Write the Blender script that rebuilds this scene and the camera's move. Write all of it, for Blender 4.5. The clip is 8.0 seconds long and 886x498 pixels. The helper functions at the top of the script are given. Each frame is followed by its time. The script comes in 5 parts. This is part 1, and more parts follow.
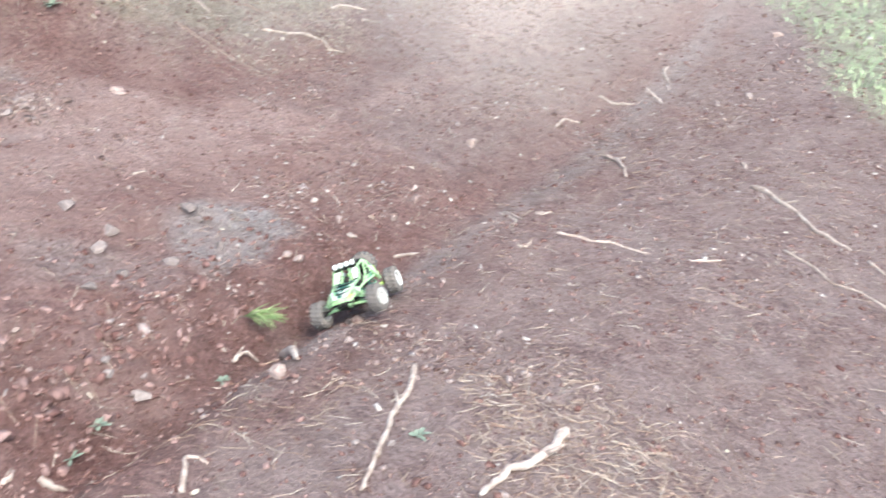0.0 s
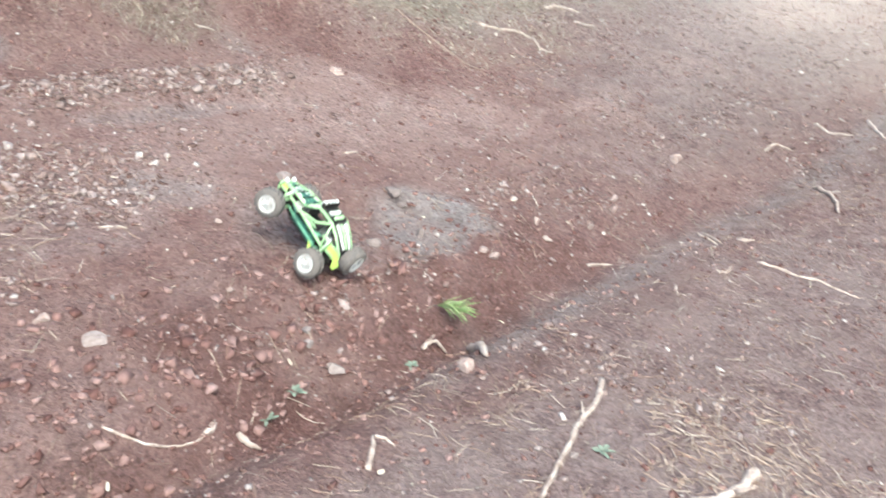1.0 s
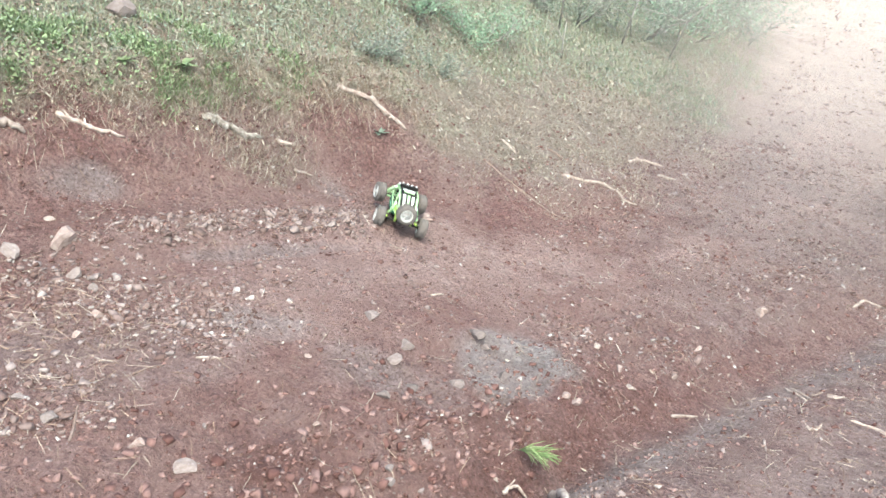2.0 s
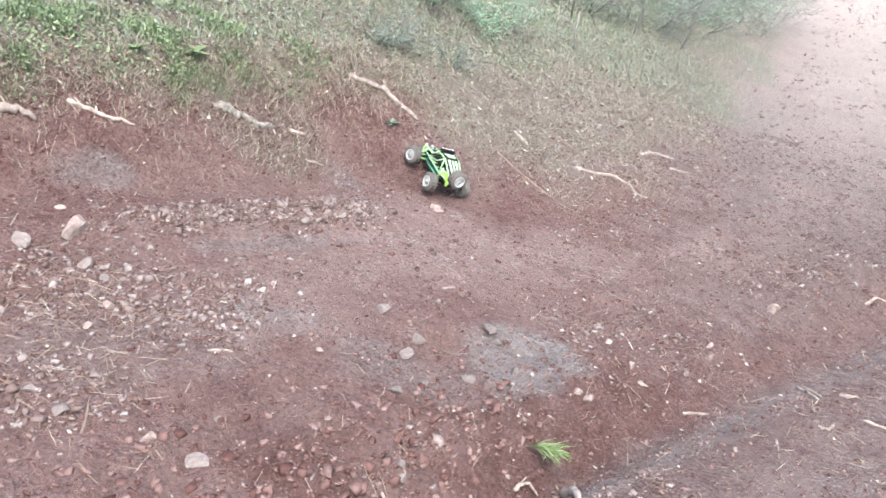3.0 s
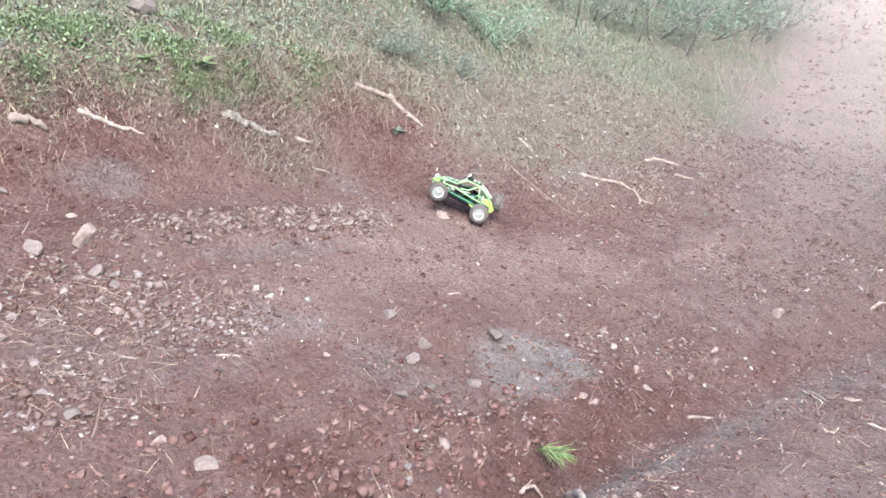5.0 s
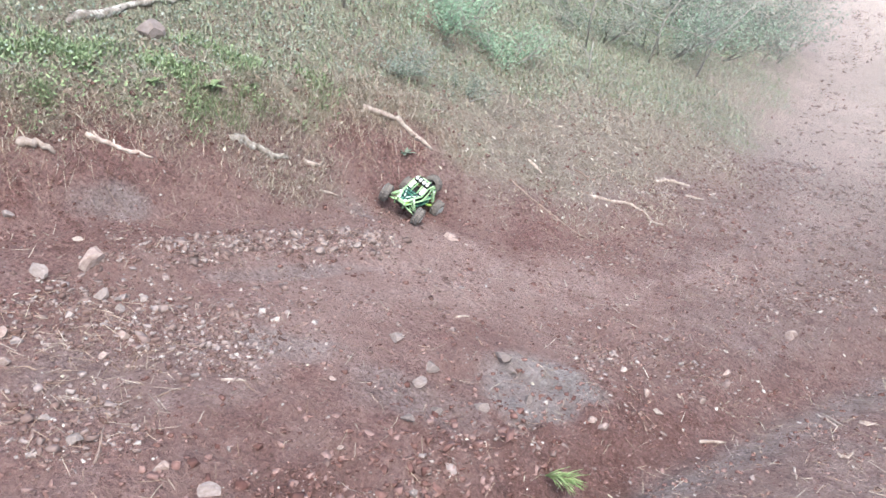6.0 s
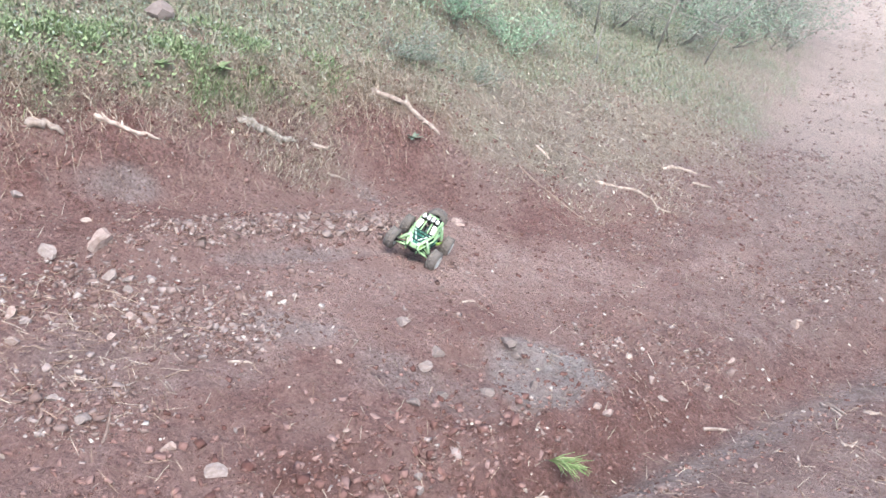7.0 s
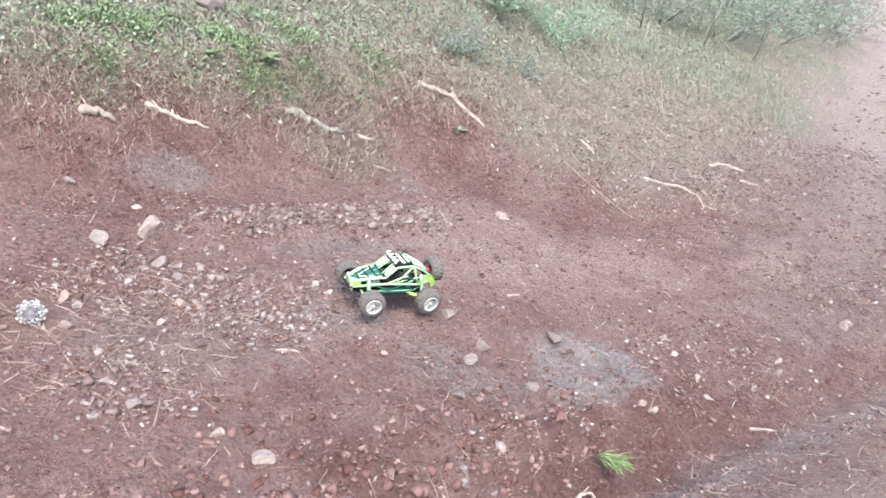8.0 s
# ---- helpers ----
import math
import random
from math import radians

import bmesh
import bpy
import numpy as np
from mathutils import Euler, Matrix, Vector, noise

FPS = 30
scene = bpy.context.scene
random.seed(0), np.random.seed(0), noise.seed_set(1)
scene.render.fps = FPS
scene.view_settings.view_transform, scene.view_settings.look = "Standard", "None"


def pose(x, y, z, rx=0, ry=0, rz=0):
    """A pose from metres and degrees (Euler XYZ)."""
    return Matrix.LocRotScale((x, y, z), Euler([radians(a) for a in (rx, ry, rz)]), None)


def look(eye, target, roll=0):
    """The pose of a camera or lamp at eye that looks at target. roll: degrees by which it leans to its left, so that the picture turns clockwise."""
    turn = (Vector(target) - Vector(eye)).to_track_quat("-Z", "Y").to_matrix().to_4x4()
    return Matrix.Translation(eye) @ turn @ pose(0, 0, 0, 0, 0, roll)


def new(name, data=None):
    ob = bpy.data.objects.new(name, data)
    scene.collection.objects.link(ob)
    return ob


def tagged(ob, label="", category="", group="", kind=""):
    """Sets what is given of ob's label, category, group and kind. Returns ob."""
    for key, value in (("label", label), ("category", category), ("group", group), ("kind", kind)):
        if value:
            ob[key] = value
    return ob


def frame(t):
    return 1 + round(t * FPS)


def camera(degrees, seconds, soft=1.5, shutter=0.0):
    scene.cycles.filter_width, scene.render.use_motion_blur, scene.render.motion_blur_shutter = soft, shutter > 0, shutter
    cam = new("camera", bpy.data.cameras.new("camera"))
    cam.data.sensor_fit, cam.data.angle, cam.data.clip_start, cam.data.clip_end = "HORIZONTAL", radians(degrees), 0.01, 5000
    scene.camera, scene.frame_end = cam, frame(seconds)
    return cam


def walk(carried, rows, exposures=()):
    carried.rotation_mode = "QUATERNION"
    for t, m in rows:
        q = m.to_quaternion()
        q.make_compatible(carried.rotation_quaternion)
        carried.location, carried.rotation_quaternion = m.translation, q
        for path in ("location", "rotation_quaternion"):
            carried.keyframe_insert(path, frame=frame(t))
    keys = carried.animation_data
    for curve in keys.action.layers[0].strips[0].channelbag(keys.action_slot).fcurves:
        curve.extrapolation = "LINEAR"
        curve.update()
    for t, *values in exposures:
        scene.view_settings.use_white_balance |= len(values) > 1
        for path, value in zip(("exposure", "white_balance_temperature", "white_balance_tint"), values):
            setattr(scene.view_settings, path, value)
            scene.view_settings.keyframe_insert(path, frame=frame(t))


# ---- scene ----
cam = camera(50.6, 8.0, soft=1.5, shutter=0.35)
walk(cam, (
    (0.0, pose(0.1652, -0.0121, 1.6861, 56.358, -0.031, -18.684)),
    (0.5, pose(0.0985, 0.0014, 1.6946, 55.103, 0.174, -11.187)),
    (1.0, pose(0.0591, 0.0314, 1.6950, 56.138, -0.605, -6.276)),
    (1.2, pose(0.0216, 0.0480, 1.7445, 58.320, -0.466, -4.077)),
    (1.5, pose(0.0176, -0.0028, 1.7237, 63.472, -0.549, -1.663)),
    (1.7, pose(0.0263, -0.0323, 1.7086, 65.258, 0.069, -1.183)),
    (2.8, pose(0.0000, 0.0136, 1.7258, 64.143, -0.780, -1.322)),
    (3.0, pose(-0.0051, 0.0089, 1.7260, 64.215, -0.604, -0.685)),
    (3.5, pose(-0.0001, 0.0235, 1.7151, 64.084, -0.283, -0.129)),
    (4.0, pose(0.0078, 0.0048, 1.7312, 64.631, 0.316, -0.085)),
    (5.3, pose(0.0009, -0.0302, 1.7338, 64.798, -0.217, -0.412)),
    (5.5, pose(0.0000, 0.0000, 1.7250, 65.000, 0.000, 0.000)),
    (6.0, pose(0.0233, -0.0038, 1.7272, 66.029, 0.340, 0.265)),
    (6.5, pose(0.0077, 0.0179, 1.7147, 65.514, 0.206, 0.565)),
    (7.0, pose(0.0166, -0.0072, 1.7309, 65.078, -0.115, 0.817)),
    (7.5, pose(-0.0028, -0.0027, 1.7279, 64.456, -0.311, 1.464)),
    (8.0, pose(-0.0224, -0.0056, 1.7216, 64.746, -0.157, 3.233)),
), exposures=((0.0, 2.32, 6560, 0), (0.5, 2.32, 6680, -3), (1.0, 2.30, 6720, -4), (1.5, 2.28, 6900, -6), (3.0, 2.18, 6560, 2), (5.5, 2.10, 6540, 3), (6.5, 2.05, 6540, 4), (8.0, 2.22, 6520, 5)))

# ---- light: bright overcast, sky light with a wide soft sun ----
world = bpy.data.worlds.new("sky")
scene.world = world
world.use_nodes = True
SKY = world.node_tree.nodes.new("ShaderNodeTexSky")
SKY.sky_type = "NISHITA"
SKY.sun_disc = False
SKY.sun_elevation, SKY.sun_rotation = radians(61), radians(163)
SKY.dust_density, SKY.air_density, SKY.ozone_density = 3.0, 1.0, 0.6
world.node_tree.links.new(SKY.outputs["Color"], world.node_tree.nodes["Background"].inputs["Color"])
world.node_tree.nodes["Background"].inputs["Strength"].default_value = 0.13
SUN = new("sun", bpy.data.lights.new("sun", "SUN"))
SUN.data.energy, SUN.data.angle, SUN.data.color = 1.1, radians(30), (1.0, 0.975, 0.95)
SUN.matrix_basis = look((1.3, -4.2, 8), (0, 0, 0))

# ---- terrain ----
# foot of the bank behind the track, from its near end round to the far bend of the path
BANK = np.array([(-9.0, -2.2), (-4.0, 0.9), (-1.75, 2.4), (-1.38, 2.72), (-1.12, 2.98), (-0.8, 3.25), (-0.42, 3.6), (-0.14, 3.84),
                 (0.29, 3.84), (0.62, 3.88), (1.16, 4.3), (1.85, 5.3), (2.6, 6.8), (3.4, 8.5), (4.4, 10.8), (9.0, 18.0), (30.0, 48.0)])
# bottom of the gully that crosses in front of the camera
GULLY = np.array([(-5.0, -0.9), (-1.4, 0.8), (-0.75, 1.15), (-0.42, 1.36), (-0.11, 1.62), (0.1, 1.81), (0.26, 1.96), (0.51, 2.19),
                  (0.79, 2.43), (1.11, 2.74), (1.8, 3.3), (3.0, 4.4), (5.0, 6.6)])


def smooth(a, b, v):
    t = np.clip((v - a) / (b - a), 0, 1)
    return t * t * (3 - 2 * t)


def value_noise(x, y, seed=0):
    """Smooth value noise in 0..1 over numpy arrays."""
    xi, yi = np.floor(x).astype(np.int64), np.floor(y).astype(np.int64)
    fx, fy = x - xi, y - yi
    fx, fy = fx * fx * (3 - 2 * fx), fy * fy * (3 - 2 * fy)

    def lattice(i, j):
        n = (i * 374761393 + j * 668265263 + seed * 974634777) & 0x7FFFFFFF
        n = ((n ^ (n >> 13)) * 1274126177) & 0x7FFFFFFF
        return ((n ^ (n >> 16)) & 0xFFFF) / 65535.0

    return ((lattice(xi, yi) * (1 - fx) + lattice(xi + 1, yi) * fx) * (1 - fy)
            + (lattice(xi, yi + 1) * (1 - fx) + lattice(xi + 1, yi + 1) * fx) * fy)


def fbm(x, y, octaves, seed=0):
    total, amp, f = 0.0, 0.5, 1.0
    for k in range(octaves):
        total = total + amp * (value_noise(x * f + 17.3 * k, y * f - 9.1 * k, seed + k) - 0.5)
        amp, f = amp * 0.5, f * 2.03
    return total


def line_distance(x, y, line):
    """Signed distance (positive to the left of the line's run) and the place along it."""
    best, side, along, run = np.full(np.shape(x), 1e9), np.zeros(np.shape(x)), np.zeros(np.shape(x)), 0.0
    for (ax, ay), (bx, by) in zip(line[:-1], line[1:]):
        dx, dy = bx - ax, by - ay
        n = math.hypot(dx, dy)
        t = np.clip(((x - ax) * dx + (y - ay) * dy) / n**2, 0, 1)
        d = np.hypot(x - ax - t * dx, y - ay - t * dy)
        s = np.where(dx * (y - ay) - dy * (x - ax) >= 0, 1.0, -1.0)
        near = d < best
        best, side, along = np.where(near, d, best), np.where(near, s, side), np.where(near, run + t * n, along)
        run += n
    return best * side, along


def height(x, y, fine=True):
    x, y = np.asarray(x, float), np.asarray(y, float)
    s, u = line_distance(x, y, BANK)
    g, v = line_distance(x, y, GULLY)
    steep = 1 - smooth(-0.35, 0.45, x)
    h = -0.28 * 2.5 * np.tanh(x / 2.5)
    h = h + steep * 0.30 * smooth(-0.08, 0.42, s) + 0.20 * np.clip(s, 0, None) * (1 - 0.75 * smooth(4, 14, s))
    h = h + (1 - steep) * 0.06 * smooth(0, 0.5, s)
    h = h - 0.075 * np.exp(-(g / 0.16) ** 2) * (1 - smooth(1.6, 3.2, x))
    near = smooth(0.0, 1.0, -g) * (1 - smooth(2.5, 6.0, x))
    h = h + 0.12 * near
    # scraped hollow in the track, with a broken lip
    hx, hy = (x - 0.15) / 0.34, (y - 2.42 - 0.3 * (x - 0.15)) / 0.2
    rr = np.hypot(hx, hy) + 0.5 * fbm(x * 5, y * 5, 2, 5)
    h = h - 0.03 * (1 - smooth(0.6, 1.0, rr))
    # low ridge of gravel along the foot of the bank and the wheel track before it
    q = (y - 3.24 - 0.78 * (x + 0.31)) / 1.27
    h = h + 0.035 * np.exp(-(q / 0.13) ** 2) * smooth(-1.6, -0.9, x) * (1 - smooth(-0.3, 0.0, x))
    h = h - 0.02 * np.exp(-((q + 0.13) / 0.1) ** 2) * (1 - smooth(0.1, 0.6, x))
    # the lane climbs slowly as it leaves
    h = h + 0.03 * np.clip(y - 7, 0, 40) * (1 - smooth(0, 3, s))
    h = h + 0.09 * fbm(x * 0.8, y * 0.8, 3, 11)
    if fine:
        rough = 0.5 + 1.9 * np.exp(-((g - 0.28) / 0.3) ** 2) * (1 - 0.6 * smooth(0.2, 1.2, x)) + 0.6 * smooth(0.1, 0.4, s)
        rough = rough * (0.55 + 0.9 * value_noise(x * 2.7, y * 2.7, 53))
        h = h + (0.022 * np.exp(-((g + 0.14) / 0.09) ** 2) - 0.05 * np.exp(-(g / 0.085) ** 2)) * (1 - smooth(0.35, 0.9, x))
        h = h + 0.022 * fbm(x * 6, y * 6, 3, 23) + 0.030 * rough * fbm(x * 16, y * 16, 3, 31)
    return h

SCALE = 1.15  # metres per unit of the plan above


def ground_z(x, y, fine=True):
    return SCALE * height(np.asarray(x, float) / SCALE, np.asarray(y, float) / SCALE, fine)


def gz(x, y):
    return float(ground_z(x, y))


def bank_side(x, y):
    """Metres behind the foot of the bank."""
    return SCALE * line_distance(np.asarray(x, float) / SCALE, np.asarray(y, float) / SCALE, BANK)[0]


def gully_side(x, y):
    return SCALE * line_distance(np.asarray(x, float) / SCALE, np.asarray(y, float) / SCALE, GULLY)[0]


# ---- materials ----
def material(name, rough=0.9, metal=0.0, spec=0.3):
    m = bpy.data.materials.new(name)
    m.use_nodes = True
    nt = m.node_tree
    b = nt.nodes["Principled BSDF"]
    b.inputs["Roughness"].default_value, b.inputs["Metallic"].default_value = rough, metal
    b.inputs["Specular IOR Level"].default_value = spec
    return m, nt, b


def node(nt, kind, **values):
    n = nt.nodes.new(kind)
    for k, v in values.items():
        n.inputs[k].default_value = v
    return n


def noise_at(nt, scale, detail=4.0, rough=0.6, coords="Object"):
    tc = nt.nodes.new("ShaderNodeTexCoord")
    n = node(nt, "ShaderNodeTexNoise", Scale=scale, Detail=detail, Roughness=rough)
    nt.links.new(tc.outputs[coords], n.inputs["Vector"])
    return n.outputs["Fac"]


def ramp(nt, fac, stops):
    r = nt.nodes.new("ShaderNodeValToRGB")
    el = r.color_ramp.elements
    while len(el) < len(stops):
        el.new(0.5)
    for e, (p, c) in zip(el, stops):
        e.position, e.color = p, (*c, 1)
    nt.links.new(fac, r.inputs["Fac"])
    return r.outputs["Color"]


def mix(nt, fac, a, b, how="MIX"):
    m = nt.nodes.new("ShaderNodeMix")
    m.data_type, m.blend_type = "RGBA", how
    if hasattr(fac, "is_output"):
        nt.links.new(fac, m.inputs["Factor"])
    else:
        m.inputs["Factor"].default_value = fac
    for sock, v in ((m.inputs["A"], a), (m.inputs["B"], b)):
        if hasattr(v, "is_output"):
            nt.links.new(v, sock)
        else:
            sock.default_value = (*v, 1)
    return m.outputs["Result"]


def bump(nt, bsdf, fac, strength=0.4, distance=0.004):
    b = node(nt, "ShaderNodeBump", Strength=strength, Distance=distance)
    nt.links.new(fac, b.inputs["Height"])
    nt.links.new(b.outputs["Normal"], bsdf.inputs["Normal"])


def soil_material():
    """Red volcanic earth: clods and crumbs, with pale dust, grey scraped clay, needle litter and turf by the soil map;
    the far lane is paled for sunlight and haze.
    """
    m, nt, b = material("red_earth", 0.95, 0, 0.15)
    at = nt.nodes.new("ShaderNodeAttribute")
    at.attribute_name = "soil"
    sep = nt.nodes.new("ShaderNodeSeparateColor")
    nt.links.new(at.outputs["Color"], sep.inputs["Color"])
    big, mid, small, grit = noise_at(nt, 1.7, 5), noise_at(nt, 11, 6, 0.7), noise_at(nt, 70, 4, 0.7), noise_at(nt, 260, 2, 0.6)
    wear = nt.nodes.new("ShaderNodeAttribute")
    wear.attribute_name = "wear"
    state = nt.nodes.new("ShaderNodeSeparateColor")
    nt.links.new(wear.outputs["Color"], state.inputs["Color"])
    red = ramp(nt, mid, ((0.25, (0.100, 0.047, 0.043)), (0.5, (0.172, 0.094, 0.088)), (0.75, (0.240, 0.155, 0.147))))
    red = mix(nt, ramp(nt, big, ((0.4, (0, 0, 0)), (0.7, (0.6, 0.6, 0.6)))), red, (0.265, 0.190, 0.180))
    brown = ramp(nt, mid, ((0.25, (0.112, 0.070, 0.067)), (0.5, (0.198, 0.140, 0.136)), (0.8, (0.285, 0.221, 0.216))))
    grey = ramp(nt, mid, ((0.28, (0.165, 0.145, 0.143)), (0.66, (0.31, 0.292, 0.297))))
    turf = ramp(nt, mid, ((0.3, (0.15, 0.132, 0.102)), (0.5, (0.235, 0.225, 0.172)), (0.75, (0.30, 0.33, 0.24))))
    track = ramp(nt, mid, ((0.25, (0.225, 0.142, 0.131)), (0.5, (0.298, 0.207, 0.193)), (0.8, (0.37, 0.280, 0.265))))
    dark_earth = ramp(nt, mid, ((0.25, (0.080, 0.037, 0.033)), (0.5, (0.130, 0.066, 0.060)), (0.8, (0.195, 0.116, 0.106))))
    col = mix(nt, sep.outputs["Green"], red, brown)
    col = mix(nt, state.outputs["Red"], col, track)
    col = mix(nt, state.outputs["Green"], col, dark_earth)
    col = mix(nt, sep.outputs["Red"], col, grey)
    col = mix(nt, sep.outputs["Blue"], col, turf)
    # far lane: sunlight and dust haze are put into the colour
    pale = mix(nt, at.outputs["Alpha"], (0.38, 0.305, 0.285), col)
    worn = ramp(nt, noise_at(nt, 3.2, 7, 0.68), ((0.43, (0, 0, 0)), (0.62, (1, 1, 1))))
    dusty = mix(nt, 0.55, worn, (0, 0, 0))
    dusty = mix(nt, state.outputs["Green"], dusty, (0, 0, 0))
    pale = mix(nt, dusty, pale, mix(nt, sep.outputs["Green"], (0.245, 0.158, 0.144), (0.27, 0.212, 0.2)))
    # hollows of the fine bump darken: crevice shade put into the colour
    speck = ramp(nt, small, ((0.32, (0.42, 0.39, 0.385)), (0.49, (1, 1, 1)), (0.68, (1.5, 1.52, 1.53))))
    crumbly = mix(nt, worn, (0.85, 0.85, 0.85), (0.3, 0.3, 0.3))
    col = mix(nt, crumbly, pale, speck, "MULTIPLY")
    fleck = ramp(nt, grit, ((0.64, (0, 0, 0)), (0.72, (0.6, 0.6, 0.6))))
    col = mix(nt, fleck, col, (0.40, 0.32, 0.295))
    nt.links.new(col, b.inputs["Base Color"])
    add = nt.nodes.new("ShaderNodeMath")
    add.operation = "ADD"
    nt.links.new(small, add.inputs[0])
    nt.links.new(grit, add.inputs[1])
    more = nt.nodes.new("ShaderNodeMath")
    more.operation = "MULTIPLY_ADD"
    more.inputs[1].default_value = 2.2
    nt.links.new(noise_at(nt, 28, 4, 0.65), more.inputs[0])
    nt.links.new(add.outputs[0], more.inputs[2])
    bump(nt, b, more.outputs[0], 1.0, 0.02)
    return m


def mottled(name, stops, scale=60, rough=0.9, per="object", bumpy=0.5, spec=0.25, tint=0.35):
    """A dull natural surface, mottled, varied from piece to piece."""
    m, nt, b = material(name, rough, 0, spec)
    col = ramp(nt, noise_at(nt, scale, 5, 0.65), stops)
    info = nt.nodes.new("ShaderNodeObjectInfo" if per == "object" else "ShaderNodeNewGeometry")
    rnd = info.outputs["Random" if per == "object" else "Random Per Island"]
    lo, hi = 1 - tint, 1 + tint
    col = mix(nt, 1.0, col, ramp(nt, rnd, ((0, (lo, lo, lo)), (1, (hi, hi, hi)))), "MULTIPLY")
    nt.links.new(col, b.inputs["Base Color"])
    bump(nt, b, noise_at(nt, scale * 3, 4, 0.7), bumpy, 0.003)
    return m


def islands(name, stops, rough=0.8, spec=0.2, through_light=0.0):
    """Colour picked piece by piece over a joined mesh of loose pieces."""
    m, nt, b = material(name, rough, 0, spec)
    g = nt.nodes.new("ShaderNodeNewGeometry")
    col = ramp(nt, g.outputs["Random Per Island"], stops)
    col = mix(nt, 0.5, col, ramp(nt, noise_at(nt, 40, 3), ((0.3, (0.6, 0.6, 0.6)), (0.7, (1.3, 1.3, 1.3)))), "MULTIPLY")
    nt.links.new(col, b.inputs["Base Color"])
    if through_light:
        b.inputs["Subsurface Weight"].default_value = through_light
        b.inputs["Subsurface Scale"].default_value = 0.005
    return m


def plain(name, color, rough=0.5, metal=0.0, spec=0.5, dust=0.25, dust_color=(0.22, 0.12, 0.1)):
    """Moulded plastic or metal with a film of dust and scuffs."""
    m, nt, b = material(name, rough, metal, spec)
    f = ramp(nt, noise_at(nt, 45, 5, 0.7), ((0.42, (0, 0, 0)), (0.75, (dust * 2, dust * 2, dust * 2))))
    nt.links.new(mix(nt, f, color, dust_color), b.inputs["Base Color"])
    bump(nt, b, noise_at(nt, 300, 3), 0.15, 0.001)
    return m


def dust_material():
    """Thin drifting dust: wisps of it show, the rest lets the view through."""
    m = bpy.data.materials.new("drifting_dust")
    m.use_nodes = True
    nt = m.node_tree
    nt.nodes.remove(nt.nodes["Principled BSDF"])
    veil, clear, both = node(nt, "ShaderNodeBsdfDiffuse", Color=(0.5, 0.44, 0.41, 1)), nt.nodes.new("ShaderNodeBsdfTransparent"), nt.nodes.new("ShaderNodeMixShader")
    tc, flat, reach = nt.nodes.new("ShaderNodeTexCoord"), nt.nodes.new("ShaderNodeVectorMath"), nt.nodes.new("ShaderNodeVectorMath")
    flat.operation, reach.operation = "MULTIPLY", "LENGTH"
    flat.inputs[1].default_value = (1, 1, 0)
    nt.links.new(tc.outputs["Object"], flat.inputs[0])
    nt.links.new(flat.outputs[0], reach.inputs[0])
    # haze painted as opacity, fading to the sheet's rim
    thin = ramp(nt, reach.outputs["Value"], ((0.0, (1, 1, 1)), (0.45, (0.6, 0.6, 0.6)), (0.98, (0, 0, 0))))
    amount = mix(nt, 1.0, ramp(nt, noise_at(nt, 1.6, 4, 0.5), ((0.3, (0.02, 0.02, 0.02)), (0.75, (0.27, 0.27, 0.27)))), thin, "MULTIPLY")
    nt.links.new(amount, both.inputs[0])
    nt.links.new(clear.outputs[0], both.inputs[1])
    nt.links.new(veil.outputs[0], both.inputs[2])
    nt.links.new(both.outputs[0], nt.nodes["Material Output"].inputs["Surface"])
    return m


SOIL = soil_material()
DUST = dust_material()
STONE = mottled("pinkish_stone", ((0.3, (0.163, 0.111, 0.098)), (0.55, (0.244, 0.185, 0.170)), (0.75, (0.318, 0.267, 0.248))), 5, bumpy=0.35, tint=0.2)
GREY_STONE = mottled("grey_stone", ((0.3, (0.15, 0.118, 0.112)), (0.6, (0.22, 0.182, 0.175)), (0.8, (0.3, 0.26, 0.252))), 5, bumpy=0.35, tint=0.2)
CLOD = mottled("grey_clod", ((0.3, (0.1, 0.078, 0.074)), (0.6, (0.16, 0.13, 0.125)), (0.8, (0.21, 0.18, 0.175))), 5, bumpy=0.3)
PEBBLES = islands("pebbles", ((0.0, (0.085, 0.05, 0.044)), (0.35, (0.14, 0.094, 0.087)), (0.72, (0.188, 0.141, 0.134)), (0.94, (0.25, 0.205, 0.2)), (1.0, (0.40, 0.36, 0.34))), 0.95, 0.1)
CRUMBS = islands("red_crumbs", ((0.0, (0.085, 0.042, 0.038)), (0.5, (0.15, 0.086, 0.079)), (1.0, (0.215, 0.142, 0.134))), 0.95, 0.1)
WOOD = mottled("bleached_wood", ((0.3, (0.162, 0.117, 0.101)), (0.5, (0.288, 0.230, 0.205)), (0.72, (0.414, 0.360, 0.333))), 35, 0.9, tint=0.2)
TWIG = mottled("pale_twig_bark", ((0.3, (0.15, 0.135, 0.12)), (0.55, (0.25, 0.232, 0.215)), (0.8, (0.36, 0.34, 0.32))), 25, 0.95, tint=0.2)
BARK = mottled("grey_bark", ((0.32, (0.08, 0.064, 0.055)), (0.5, (0.2, 0.175, 0.158)), (0.66, (0.4, 0.38, 0.355))), 30, 0.95, tint=0.2)
ROOT = mottled("brown_root", ((0.3, (0.11, 0.075, 0.065)), (0.6, (0.19, 0.14, 0.125)), (0.8, (0.27, 0.215, 0.2))), 30, tint=0.2)
NEEDLES = islands("dry_needles", ((0.0, (0.145, 0.085, 0.064)), (0.4, (0.246, 0.174, 0.136)), (0.8, (0.31, 0.248, 0.205)), (1.0, (0.38, 0.325, 0.28))), 0.8)
CLODS = islands("broken_clods", ((0.0, (0.1, 0.068, 0.062)), (0.5, (0.165, 0.122, 0.115)), (1.0, (0.25, 0.2, 0.19))), 0.95, 0.1)
